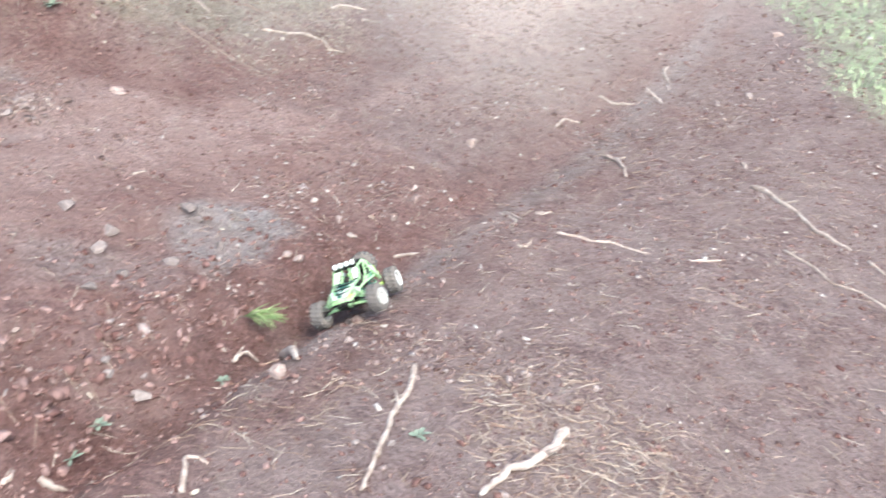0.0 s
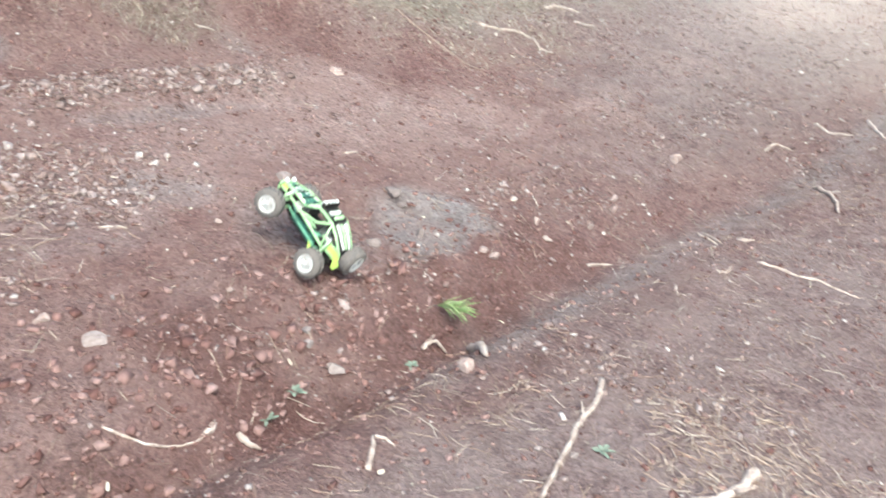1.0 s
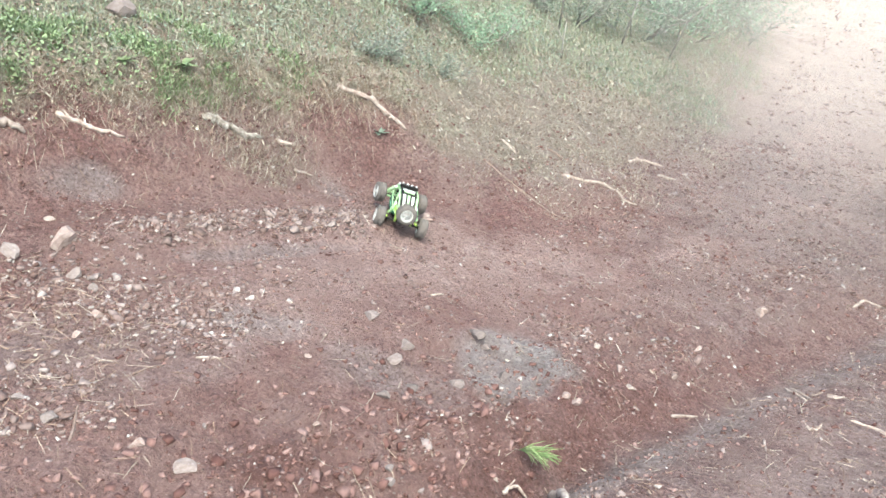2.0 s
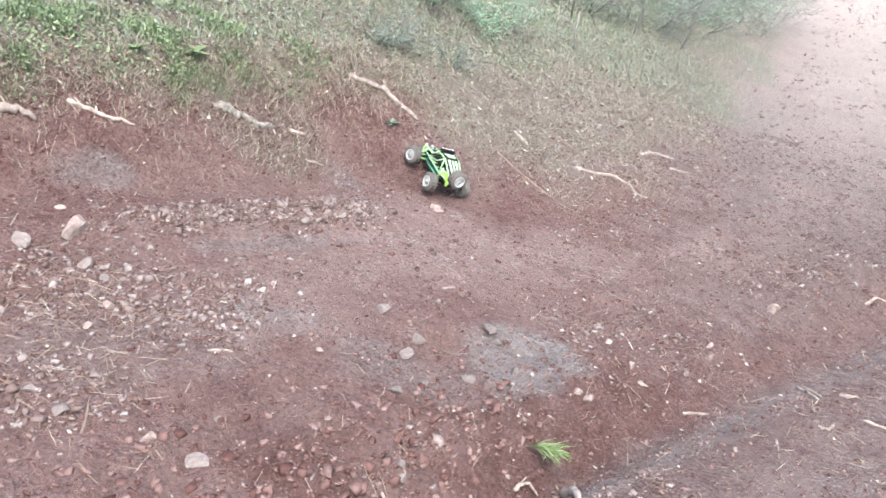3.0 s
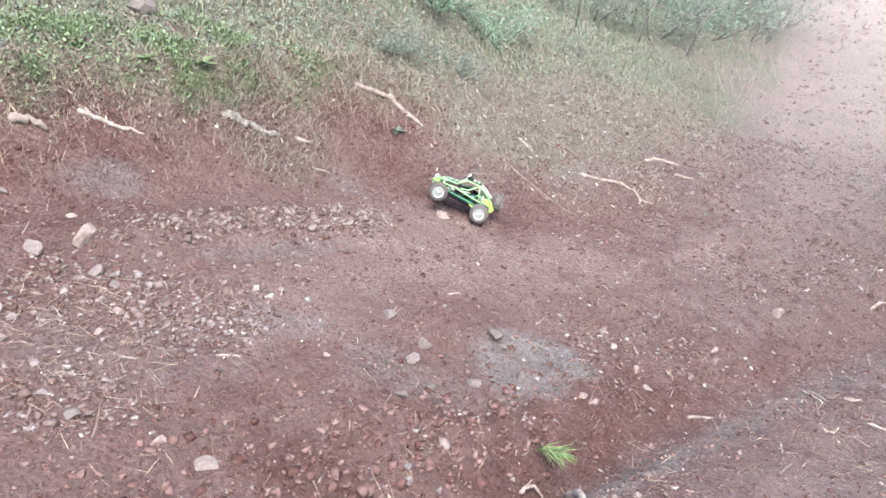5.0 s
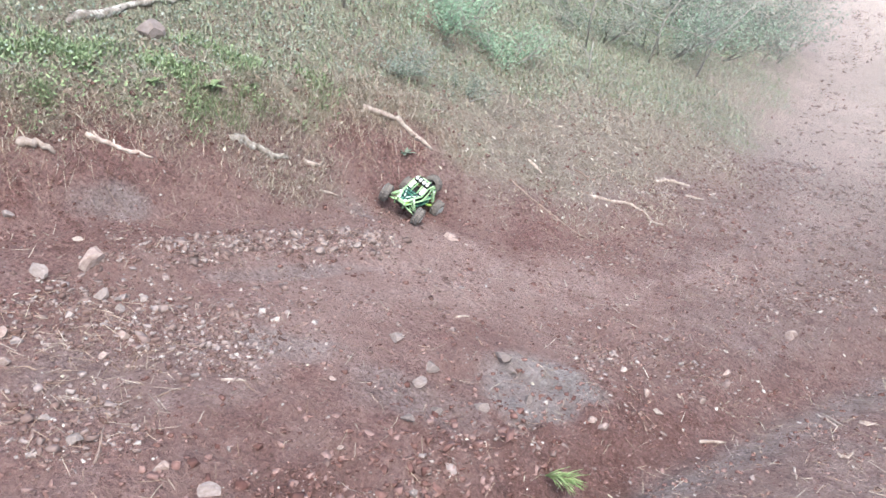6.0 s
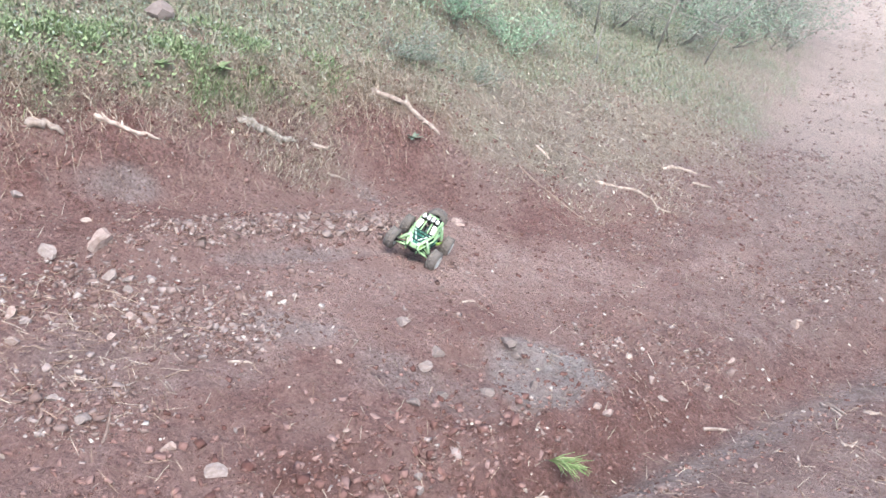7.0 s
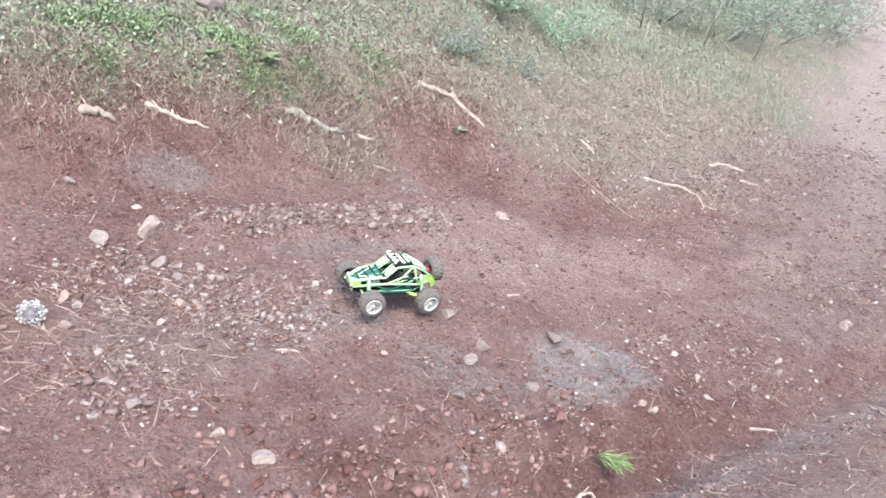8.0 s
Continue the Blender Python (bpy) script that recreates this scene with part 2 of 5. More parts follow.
GRASS = islands("mixed_grass", ((0.0, (0.12, 0.105, 0.078)), (0.2, (0.25, 0.222, 0.168)), (0.42, (0.16, 0.195, 0.12)), (0.68, (0.14, 0.2, 0.105)), (0.88, (0.24, 0.295, 0.215)), (1.0, (0.38, 0.37, 0.3))), 0.7)
# lighter greens than the bank's grass: the clearing's sunlight put into the colour
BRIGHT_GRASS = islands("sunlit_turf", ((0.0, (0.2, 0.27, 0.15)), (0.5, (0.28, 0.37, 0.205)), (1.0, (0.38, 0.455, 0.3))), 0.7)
LITTER = islands("leaf_litter", ((0.0, (0.155, 0.112, 0.094)), (0.35, (0.265, 0.212, 0.178)), (0.6, (0.285, 0.255, 0.202)), (0.88, (0.36, 0.315, 0.27)), (1.0, (0.42, 0.385, 0.345))), 0.85)
GREEN_LEAF = islands("fresh_green_leaf", ((0.0, (0.115, 0.15, 0.085)), (0.5, (0.18, 0.24, 0.125)), (1.0, (0.265, 0.335, 0.195))), 0.7, 0.2)
DULL_LEAF = islands("grey_green_leaf", ((0.0, (0.09, 0.112, 0.088)), (0.5, (0.17, 0.205, 0.165)), (1.0, (0.28, 0.315, 0.275))), 0.7)
DARK_LEAF = islands("soft_green_leaf", ((0.0, (0.13, 0.205, 0.135)), (0.5, (0.2, 0.3, 0.205)), (1.0, (0.3, 0.41, 0.305))), 0.7)
SPRIG = islands("pine_sprig_green", ((0.0, (0.12, 0.17, 0.065)), (0.6, (0.19, 0.26, 0.11)), (1.0, (0.3, 0.35, 0.19))), 0.7)
CONE_TIP = mottled("pale_cone_scale", ((0.3, (0.27, 0.25, 0.245)), (0.7, (0.48, 0.46, 0.455))), 12)
CONE_CORE = mottled("grey_cone_core", ((0.3, (0.11, 0.1, 0.105)), (0.7, (0.24, 0.225, 0.235))), 12)
LIME = plain("lime_plastic", (0.33, 0.50, 0.11), 0.55, 0, 0.3, dust=0.12)
PALE_LIME = plain("pale_lime_print", (0.31, 0.50, 0.27), 0.55, 0, 0.3, dust=0.12)
MINT = plain("mint_plastic", (0.12, 0.32, 0.21), 0.55, 0, 0.3, dust=0.1)
TEAL = plain("teal_green_plastic", (0.016, 0.085, 0.066), 0.6, 0, 0.25, dust=0.06)
BLACK = plain("black_plastic", (0.010, 0.011, 0.011), 0.7, 0, 0.2, dust=0.05)
DARK = plain("dark_grey_plastic", (0.025, 0.028, 0.028), 0.65, 0, 0.25, dust=0.1)
RUBBER = plain("dusty_rubber", (0.115, 0.103, 0.098), 0.95, 0, 0.1, dust=0.4, dust_color=(0.15, 0.128, 0.12))
RIM = plain("white_rim", (0.46, 0.47, 0.46), 0.4, dust=0.3)
WHITE = plain("white_print_and_highlight", (0.55, 0.6, 0.55), 0.4, dust=0.1)
STEEL = plain("shock_steel", (0.55, 0.56, 0.56), 0.3, 0.9, dust=0.1)
RED = plain("red_plastic", (0.5, 0.03, 0.02), 0.4, dust=0.1)
LENS = plain("lamp_lens", (0.6, 0.61, 0.6), 0.2, dust=0.02)


# ---- building blocks ----
def mesh_of(name, verts, faces, mat, smooth=True):
    me = bpy.data.meshes.new(name)
    me.from_pydata([tuple(v) for v in verts], [], [tuple(f) for f in faces])
    me.materials.append(mat)
    if smooth:
        me.polygons.foreach_set("use_smooth", [True] * len(me.polygons))
    me.update()
    return me


def part(name, bm, mat, parent=None, label="", smooth=True):
    """Links a bmesh as one mesh object, under a thing or a part."""
    me = bpy.data.meshes.new(name)
    bmesh.ops.recalc_face_normals(bm, faces=bm.faces)
    bm.to_mesh(me)
    bm.free()
    me.materials.append(mat)
    if smooth:
        me.polygons.foreach_set("use_smooth", [True] * len(me.polygons))
    ob = new(name, me)
    ob.parent = parent
    if label:
        tagged(ob, label)
    return ob


def sweep(bm, pts, radii, sides=7, wobble=0.0, rng=None):
    """A tapering tube along points, closed at both ends."""
    pts = [Vector(p) for p in pts]
    rings = []
    up = Vector((0.13, 0.21, 1)).normalized()
    for i, p in enumerate(pts):
        d = (pts[min(i + 1, len(pts) - 1)] - pts[max(i - 1, 0)]).normalized()
        a = d.cross(up)
        a = (a if a.length > 0.05 else d.cross(Vector((1, 0, 0)))).normalized()
        b = d.cross(a)
        ring = []
        for k in range(sides):
            w = 2 * math.pi * k / sides
            r = radii[i] * (1 + (rng.uniform(-wobble, wobble) if rng else 0))
            ring.append(bm.verts.new(p + a * (r * math.cos(w)) + b * (r * math.sin(w))))
        rings.append(ring)
    for r0, r1 in zip(rings[:-1], rings[1:]):
        for k in range(sides):
            bm.faces.new((r0[k], r0[(k + 1) % sides], r1[(k + 1) % sides], r1[k]))
    bm.faces.new(rings[0][::-1])
    bm.faces.new(rings[-1])
    return bm


def box(bm, centre, size, turn=(0, 0, 0), taper=1.0, bevel=0.0):
    """A block with its edges rounded; taper narrows its top."""
    made = bmesh.ops.create_cube(bm, size=1)["verts"]
    m = pose(*centre, *turn)
    for v in made:
        k = taper if v.co.z > 0 else 1.0
        v.co = m @ Vector((v.co.x * size[0] * k, v.co.y * size[1] * k, v.co.z * size[2]))
    if bevel:
        edges = list({e for v in made for e in v.link_edges})
        bmesh.ops.bevel(bm, geom=edges, offset=bevel, segments=2, affect="EDGES", profile=0.6)
    return bm


def plate(bm, outline, thickness, axis=(0, 0, 1)):
    """A flat panel of the given outline with thickness along axis."""
    n = Vector(axis).normalized() * thickness
    a = [bm.verts.new(Vector(p) + n / 2) for p in outline]
    b = [bm.verts.new(Vector(p) - n / 2) for p in outline]
    bm.faces.new(a)
    bm.faces.new(b[::-1])
    for i in range(len(a)):
        j = (i + 1) % len(a)
        bm.faces.new((a[i], b[i], b[j], a[j]))
    return bm


def lathe(bm, profile, sides=24, axis="Y"):
    """A ring turned about an axis: profile rows are (along, radius)."""
    rings = []
    for along, r in profile:
        ring = []
        for k in range(sides):
            w = 2 * math.pi * k / sides
            ring.append(bm.verts.new((r * math.cos(w), along, r * math.sin(w)) if axis == "Y" else (along, r * math.cos(w), r * math.sin(w))))
        rings.append(ring)
    for r0, r1 in zip(rings[:-1], rings[1:]):
        for k in range(sides):
            bm.faces.new((r0[k], r0[(k + 1) % sides], r1[(k + 1) % sides], r1[k]))
    return bm


# ---- ground ----
def axis_steps(lo, hi, step, far):
    core = list(np.arange(lo, hi + step / 2, step))
    out, d, v = [], step, 0.0
    while v < far:
        d *= 1.16
        v += d
        out.append(v)
    return np.array([lo - v for v in out[::-1]] + core + [hi + v for v in out])


def blob(x, y, cx, cy, rx, ry, turn=0.0, ragged=0.5, seed=3):
    c, s = math.cos(radians(turn)), math.sin(radians(turn))
    dx, dy = x - cx, y - cy
    r = np.hypot((dx * c + dy * s) / rx, (dy * c - dx * s) / ry) + ragged * 2 * fbm(x * 3.1, y * 3.1, 4, seed)
    return 1 - smooth(0.55, 1.15, r)


def soil_map(x, y):
    """Grey clay, brown litter soil, turf and worn earth (against far ground paled for sunlight and haze) at a place."""
    s, g = bank_side(x, y), gully_side(x, y)
    n = fbm(x * 1.6, y * 1.6, 4, 41)
    fine = fbm(x * 7, y * 7, 3, 47)
    grey = 0.8 * blob(x, y, 0.34, 2.9, 0.25, 0.17, 22, 0.9) + 0.3 * blob(x, y, -0.15, 2.62, 0.28, 0.14, 0, 0.9, 9)
    grey = grey + 0.38 * blob(x, y, -0.5, 3.4, 0.42, 0.06, 38, 0.6, 15) + 0.5 * np.exp(-((g + 0.13) / 0.10) ** 2) * smooth(0.0, 0.5, x)
    grey = grey + 0.2 * blob(x, y, -0.9, 2.45, 0.4, 0.3, 0, 1.1, 19)
    grey = grey + 0.4 * blob(x, y, -1.3, 3.45, 0.22, 0.1, 38, 1.0, 27) + 0.5 * blob(x, y, -0.4, 4.15, 0.16, 0.13, 0, 0.8, 29) + 0.45 * blob(x, y, -0.5, 2.75, 0.22, 0.1, 10, 0.9, 33)
    brown = smooth(-0.06, 0.5, -g + 0.7 * n + 0.4 * fine) * 0.95 + 0.75 * smooth(0.6, 1.7, x + 0.9 * n) * smooth(0, 0.3, g)
    brown = np.clip(brown + 0.9 * smooth(0.0, 0.4, s + 0.5 * n) * smooth(-0.3, 0.4, x) + 0.4 * blob(x, y, -0.8, 4.05, 0.42, 0.2, 38, 1.0, 85), 0, 1)
    turf = smooth(0.24, 0.46, s + 0.4 * n + 0.25 * fine) * (1 - 0.5 * smooth(-0.2, 0.6, x)) + 0.6 * smooth(0.9, 1.6, s + 0.8 * n)
    turf = np.maximum(turf, 0.8 * smooth(0.12, 0.45, s + 0.5 * n + 0.2 * fine) * smooth(5.6, 6.6, y))
    turf = np.maximum(turf, smooth(4.5, 4.9, x + 0.35 * (5.5 - y) + 0.6 * n) * (1 - smooth(-1.4, -0.6, s)))
    # grows with distance up the lane: painted brightness and haze
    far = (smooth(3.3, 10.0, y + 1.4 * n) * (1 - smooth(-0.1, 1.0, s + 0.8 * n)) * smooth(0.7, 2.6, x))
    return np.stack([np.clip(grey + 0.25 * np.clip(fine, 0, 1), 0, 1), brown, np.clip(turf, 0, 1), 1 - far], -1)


def wear_map(x, y):
    """Pale driven dust on the track, and darker, redder earth along the gully and in patches."""
    s, g = bank_side(x, y), gully_side(x, y)
    n, fine = fbm(x * 1.9, y * 1.9, 4, 43), fbm(x * 8, y * 8, 3, 45)
    driven = smooth(0.55, 1.05, g + 0.9 * n + 0.3 * fine) * smooth(0.1, 0.45, -s + 0.8 * n + 0.3 * fine) * smooth(-1.0, -0.3, x + 0.8 * n)
    side = 1 - smooth(0.6, 1.6, x)
    dark_earth = smooth(-0.5, -0.05, g + 0.5 * n) * (1 - smooth(0.05, 0.5, g + 0.9 * n + 0.4 * fine)) * (0.2 + 0.6 * side)
    dark_earth = dark_earth + 0.55 * blob(x, y, -0.05, 4.4, 0.22, 0.2, 0, 0.7, 49) + 0.45 * blob(x, y, -1.3, 3.2, 0.5, 0.13, 38, 0.9, 51) + 0.4 * blob(x, y, 1.5, 4.85, 0.35, 0.08, 40, 0.8, 55)
    return np.stack([0.9 * driven, np.clip(dark_earth, 0, 1), 0 * x, 0 * x + 1], -1)


def build_ground():
    xs, ys = axis_steps(-2.3, 3.9, 0.0115, 500), axis_steps(1.2, 6.4, 0.0115, 500)
    gx, gy = np.meshgrid(xs, ys)
    z = ground_z(gx, gy)
    nx, ny = len(xs), len(ys)
    verts = np.stack([gx, gy, z], -1).reshape(-1, 3)
    i = np.arange(nx * ny).reshape(ny, nx)
    quads = np.stack([i[:-1, :-1], i[:-1, 1:], i[1:, 1:], i[1:, :-1]], -1).reshape(-1, 4)
    me = bpy.data.meshes.new("ground")
    me.vertices.add(len(verts))
    me.vertices.foreach_set("co", verts.ravel())
    me.loops.add(quads.size)
    me.loops.foreach_set("vertex_index", quads.ravel())
    me.polygons.add(len(quads))
    me.polygons.foreach_set("loop_start", np.arange(0, quads.size, 4))
    me.update(calc_edges=True)
    me.polygons.foreach_set("use_smooth", np.ones(len(quads), bool))
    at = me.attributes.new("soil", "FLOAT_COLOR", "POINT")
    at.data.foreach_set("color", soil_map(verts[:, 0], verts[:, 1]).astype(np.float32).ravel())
    at = me.attributes.new("wear", "FLOAT_COLOR", "POINT")
    at.data.foreach_set("color", wear_map(verts[:, 0], verts[:, 1]).astype(np.float32).ravel())
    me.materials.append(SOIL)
    return tagged(new("ground", me), "rutted red volcanic earth with a gully and grassy bank", "ground", kind="structure")


# ---- scattered stuff ----
def joined(name, verts, faces, mat, label, category, smooth=False):
    """One object of many loose pieces: verts (pieces, k, 3), faces (f, n) within a piece."""
    n, k, _ = verts.shape
    f = (np.asarray(faces)[None] + (np.arange(n) * k)[:, None, None]).reshape(-1, np.shape(faces)[1])
    me = bpy.data.meshes.new(name)
    me.vertices.add(n * k)
    me.vertices.foreach_set("co", verts.reshape(-1))
    me.loops.add(f.size)
    me.loops.foreach_set("vertex_index", f.ravel())
    me.polygons.add(len(f))
    me.polygons.foreach_set("loop_start", np.arange(0, f.size, f.shape[1]))
    me.update(calc_edges=True)
    if smooth:
        me.polygons.foreach_set("use_smooth", np.ones(len(f), bool))
    me.materials.append(mat)
    return tagged(new(name, me), label, category, kind="stuff")


def scatter(rng, count, density, area=(-2.3, 4.2, 0.8, 6.8)):
    """Places drawn by a density of 0..1."""
    xs, ys = np.zeros(0), np.zeros(0)
    while len(xs) < count:
        x, y = rng.uniform(area[0], area[1], 40000), rng.uniform(area[2], area[3], 40000)
        keep = rng.random(40000) < density(x, y)
        xs, ys = np.concatenate([xs, x[keep]]), np.concatenate([ys, y[keep]])
    return xs[:count], ys[:count]


def pebble_field(rng, name, count, density, sizes, mat, label, sink=0.3, area=(-2.3, 4.2, 0.8, 6.8)):
    """Angular rubble: six-sided chips, knocked out of square, tilted and half sunk."""
    v = np.array([(x, y, z) for z in (-1, 1) for y in (-1, 1) for x in (-1, 1)], float) * 0.72
    f = [(0, 2, 3, 1), (4, 5, 7, 6), (0, 1, 5, 4), (2, 6, 7, 3), (0, 4, 6, 2), (1, 3, 7, 5)]
    x, y = scatter(rng, count, density, area)
    r = sizes[0] * (sizes[1] / sizes[0]) ** (rng.random(count) ** 2.2)
    shape = (v[None] + rng.uniform(-0.42, 0.42, (count, 8, 3))) * r[:, None, None] * rng.uniform((0.8, 0.55, 0.3), (1.4, 1.0, 0.75), (count, 3))[:, None, :]
    a, b = rng.uniform(0, 2 * math.pi, count)[:, None], rng.uniform(-0.6, 0.6, count)[:, None]
    tx, tz = shape[..., 0] * np.cos(b) - shape[..., 2] * np.sin(b), shape[..., 0] * np.sin(b) + shape[..., 2] * np.cos(b)
    px, py = tx * np.cos(a) - shape[..., 1] * np.sin(a), tx * np.sin(a) + shape[..., 1] * np.cos(a)
    z = ground_z(x, y) + r * (0.38 - sink)
    verts = np.stack([px + x[:, None], py + y[:, None], tz + z[:, None]], -1)
    return joined(name, verts, f, mat, label, "gravel")


def strips(rng, x, y, length, width, lean, curl, lift=0.0, turn=None, flat=False):
    """Blades of three joints from places: lean 0 stands, 1 lies; returns verts and faces."""
    n = len(x)
    a = rng.uniform(0, 2 * math.pi, n) if turn is None else turn
    dx, dy = np.cos(a), np.sin(a)
    sx, sy = -dy, dx
    rows = []
    for k, t in enumerate((0.0, 0.4, 0.75, 1.0)):
        out = length * t * (lean + curl * t)
        up = length * t * np.sqrt(np.clip(1 - (lean + 0.6 * curl * t) ** 2, 0.0, 1))
        w = width * (1.0, 0.9, 0.6, 0.12)[k] if not flat else width * (0.6, 1.0, 1.0, 0.5)[k]
        px, py = x + dx * out, y + dy * out
        base = ground_z(px, py) if flat else ground_z(x, y)
        pz = base + lift + (0 if flat else up)
        rows.append(np.stack([px + sx * w / 2, py + sy * w / 2, pz], -1))
        rows.append(np.stack([px - sx * w / 2, py - sy * w / 2, pz + (0.3 * width if flat else 0)], -1))
    return np.stack(rows, 1), [(0, 1, 3, 2), (2, 3, 5, 4), (4, 5, 7, 6)]


# ---- loose things on the ground ----
STONES = []


def stone_mesh(seed):
    rng = random.Random(seed)
    bm = bmesh.new()
    bmesh.ops.create_icosphere(bm, subdivisions=2, radius=0.5)
    cuts = [(Vector((rng.gauss(0, 1), rng.gauss(0, 1), rng.gauss(0, 1))).normalized(), rng.uniform(0.2, 0.4)) for _ in range(11)]
    off = Vector((seed * 3.1, seed * 1.7, 0))
    for v in bm.verts:
        v.co *= 1 + 0.25 * noise.noise(v.co * 2.2 + off)
        for n, d in cuts:
            over = v.co.dot(n) - d
            if over > 0:
                v.co -= n * over * 0.97
        v.co *= 1.2 + 0.06 * noise.noise(v.co * 9 + off)
    me = bpy.data.meshes.new("stone")
    bm.to_mesh(me)
    bm.free()
    return me


def stone(x, y, size, mat, label, flat=0.7, name="stone"):
    rng = random.Random(int(x * 991 + y * 577))
    key = (rng.randrange(6), mat.name)
    me = next((m for k, m in STONES if k == key), None)
    if me is None:
        me = stone_mesh(key[0] + 11)
        me.materials.append(mat)
        STONES.append((key, me))
    ob = new(name, me)
    ob.scale = (size * rng.uniform(0.95, 1.15), size * rng.uniform(0.8, 1.0), size * flat)
    ob.location = (x, y, gz(x, y) + size * flat * 0.12)
    ob.rotation_euler = (rng.uniform(-0.3, 0.3), rng.uniform(-0.3, 0.3), rng.uniform(0, 6.28))
    return tagged(ob, label, name, "stones on the track")


def stick(mat, line, radius, name, label, category, lift=0.3):
    """A crooked, tapering piece of wood that lies along a line on the ground."""
    rng = random.Random(int(line[0][0] * 733 + line[-1][1] * 379))
    pts, radii = [], []
    steps = 4
    for (ax, ay), (bx, by) in zip(line[:-1], line[1:]):
        for k in range(steps):
            t = k / steps
            pts.append((ax + (bx - ax) * t, ay + (by - ay) * t))
    pts.append(line[-1])
    n = len(pts)
    path = []
    for i, (x, y) in enumerate(pts):
        j = radius * 0.3
        x, y = x + rng.uniform(-j, j), y + rng.uniform(-j, j)
        path.append((x, y, float(ground_z(x, y)) + radius * lift + (0 if lift < 1 else radius * 2.2 * math.sin(math.pi * i / (n - 1)))))
        radii.append(radius * 0.88 * (1.12 - 0.5 * i / (n - 1)) * rng.uniform(0.8, 1.18))
    radii[0] *= 0.7
    radii[-1] *= 0.6
    bm = sweep(bmesh.new(), path, radii, 9, 0.26 if mat is BARK else 0.13, rng)
    if n > 12 and mat is WOOD:
        i = n // 3
        side = Vector((rng.uniform(-1, 1), rng.uniform(-1, 1), 0.5)).normalized() * radius * 4
        sweep(bm, [Vector(path[i]), Vector(path[i]) + side * 0.5, Vector(path[i]) + side], [radius * 0.5, radius * 0.4, radius * 0.25], 6, 0.1, rng)
    ob = part(name, bm, mat)
    return tagged(ob, label, category)


def leaf_blade(bm, base, direction, length, width, droop=0.3, fold=0.15):
    """One pointed leaf with a midrib fold."""
    base, d = Vector(base), Vector(direction).normalized()
    side = d.cross(Vector((0, 0, 1))).normalized()
    up = side.cross(d)
    rows = []
    for t, w in ((0, 0.12), (0.3, 0.8), (0.6, 1.0), (0.85, 0.55), (1.0, 0.04)):
        c = base + d * (length * t) - Vector((0, 0, droop * length * t * t))
        rows.append([bm.verts.new(c - side * width / 2 * w + up * fold * width * w), bm.verts.new(c), bm.verts.new(c + side * width / 2 * w + up * fold * width * w)])
    for a, b in zip(rows[:-1], rows[1:]):
        bm.faces.new((a[0], a[1], b[1], b[0]))
        bm.faces.new((a[1], a[2], b[2], b[1]))


def rosette(x, y, size, label, mat=None, leaves=13):
    """A low leafy weed: a whorl of separate leaves on a short crown."""
    rng = random.Random(int(x * 877 + y * 431))
    plant = tagged(new("weed"), label, "weed", "green weeds on the bank")
    plant.location = (x, y, gz(x, y))
    part("crown", sweep(bmesh.new(), [(0, 0, -0.02), (0, 0, size * 0.1), (0, 0, size * 0.2)], [size * 0.07, size * 0.06, size * 0.03], 6), mat or GREEN_LEAF, plant)
    for k in range(leaves):
        a = 2.4 * k + rng.uniform(-0.3, 0.3)
        tilt = 0.25 + 0.9 * k / leaves
        bm = bmesh.new()
        leaf_blade(bm, (0, 0, size * 0.05), (math.cos(a), math.sin(a), tilt), size * rng.uniform(0.6, 1.0), size * rng.uniform(0.22, 0.34), rng.uniform(0.1, 0.45))
        part("leaf", bm, mat or GREEN_LEAF, plant)
    return plant


def needle_sprig(x, y, length, turn, label, needles=46):
    """A torn-off pine shoot: a stem and a fan of long green needles."""
    rng = random.Random(5)
    thing = tagged(new("pine_sprig"), label, "pine sprig")
    thing.matrix_basis = pose(x, y, gz(x, y) + 0.008, 0, 6, turn)
    part("stem", sweep(bmesh.new(), [(0, 0, 0.002), (length * 0.25, 0.004, 0.006), (length * 0.55, 0, 0.008)], [0.003, 0.0025, 0.0015], 6), ROOT, thing)
    bm = bmesh.new()
    for k in range(needles):
        t = 0.12 + 0.45 * k / needles
        a = rng.uniform(-0.75, 0.75)
        l = length * rng.uniform(0.45, 0.62)
        p = Vector((length * t, 0, 0.007))
        q = p + Vector((math.cos(a) * l, math.sin(a) * l, rng.uniform(0.0, 0.03)))
        m = (p + q) / 2 + Vector((0, 0, rng.uniform(0.004, 0.016)))
        sweep(bm, [p, m, q], [0.0017, 0.0017, 0.0006], 3)
    part("needles", bm, SPRIG, thing, "fresh yellow-green pine needles")
    return thing


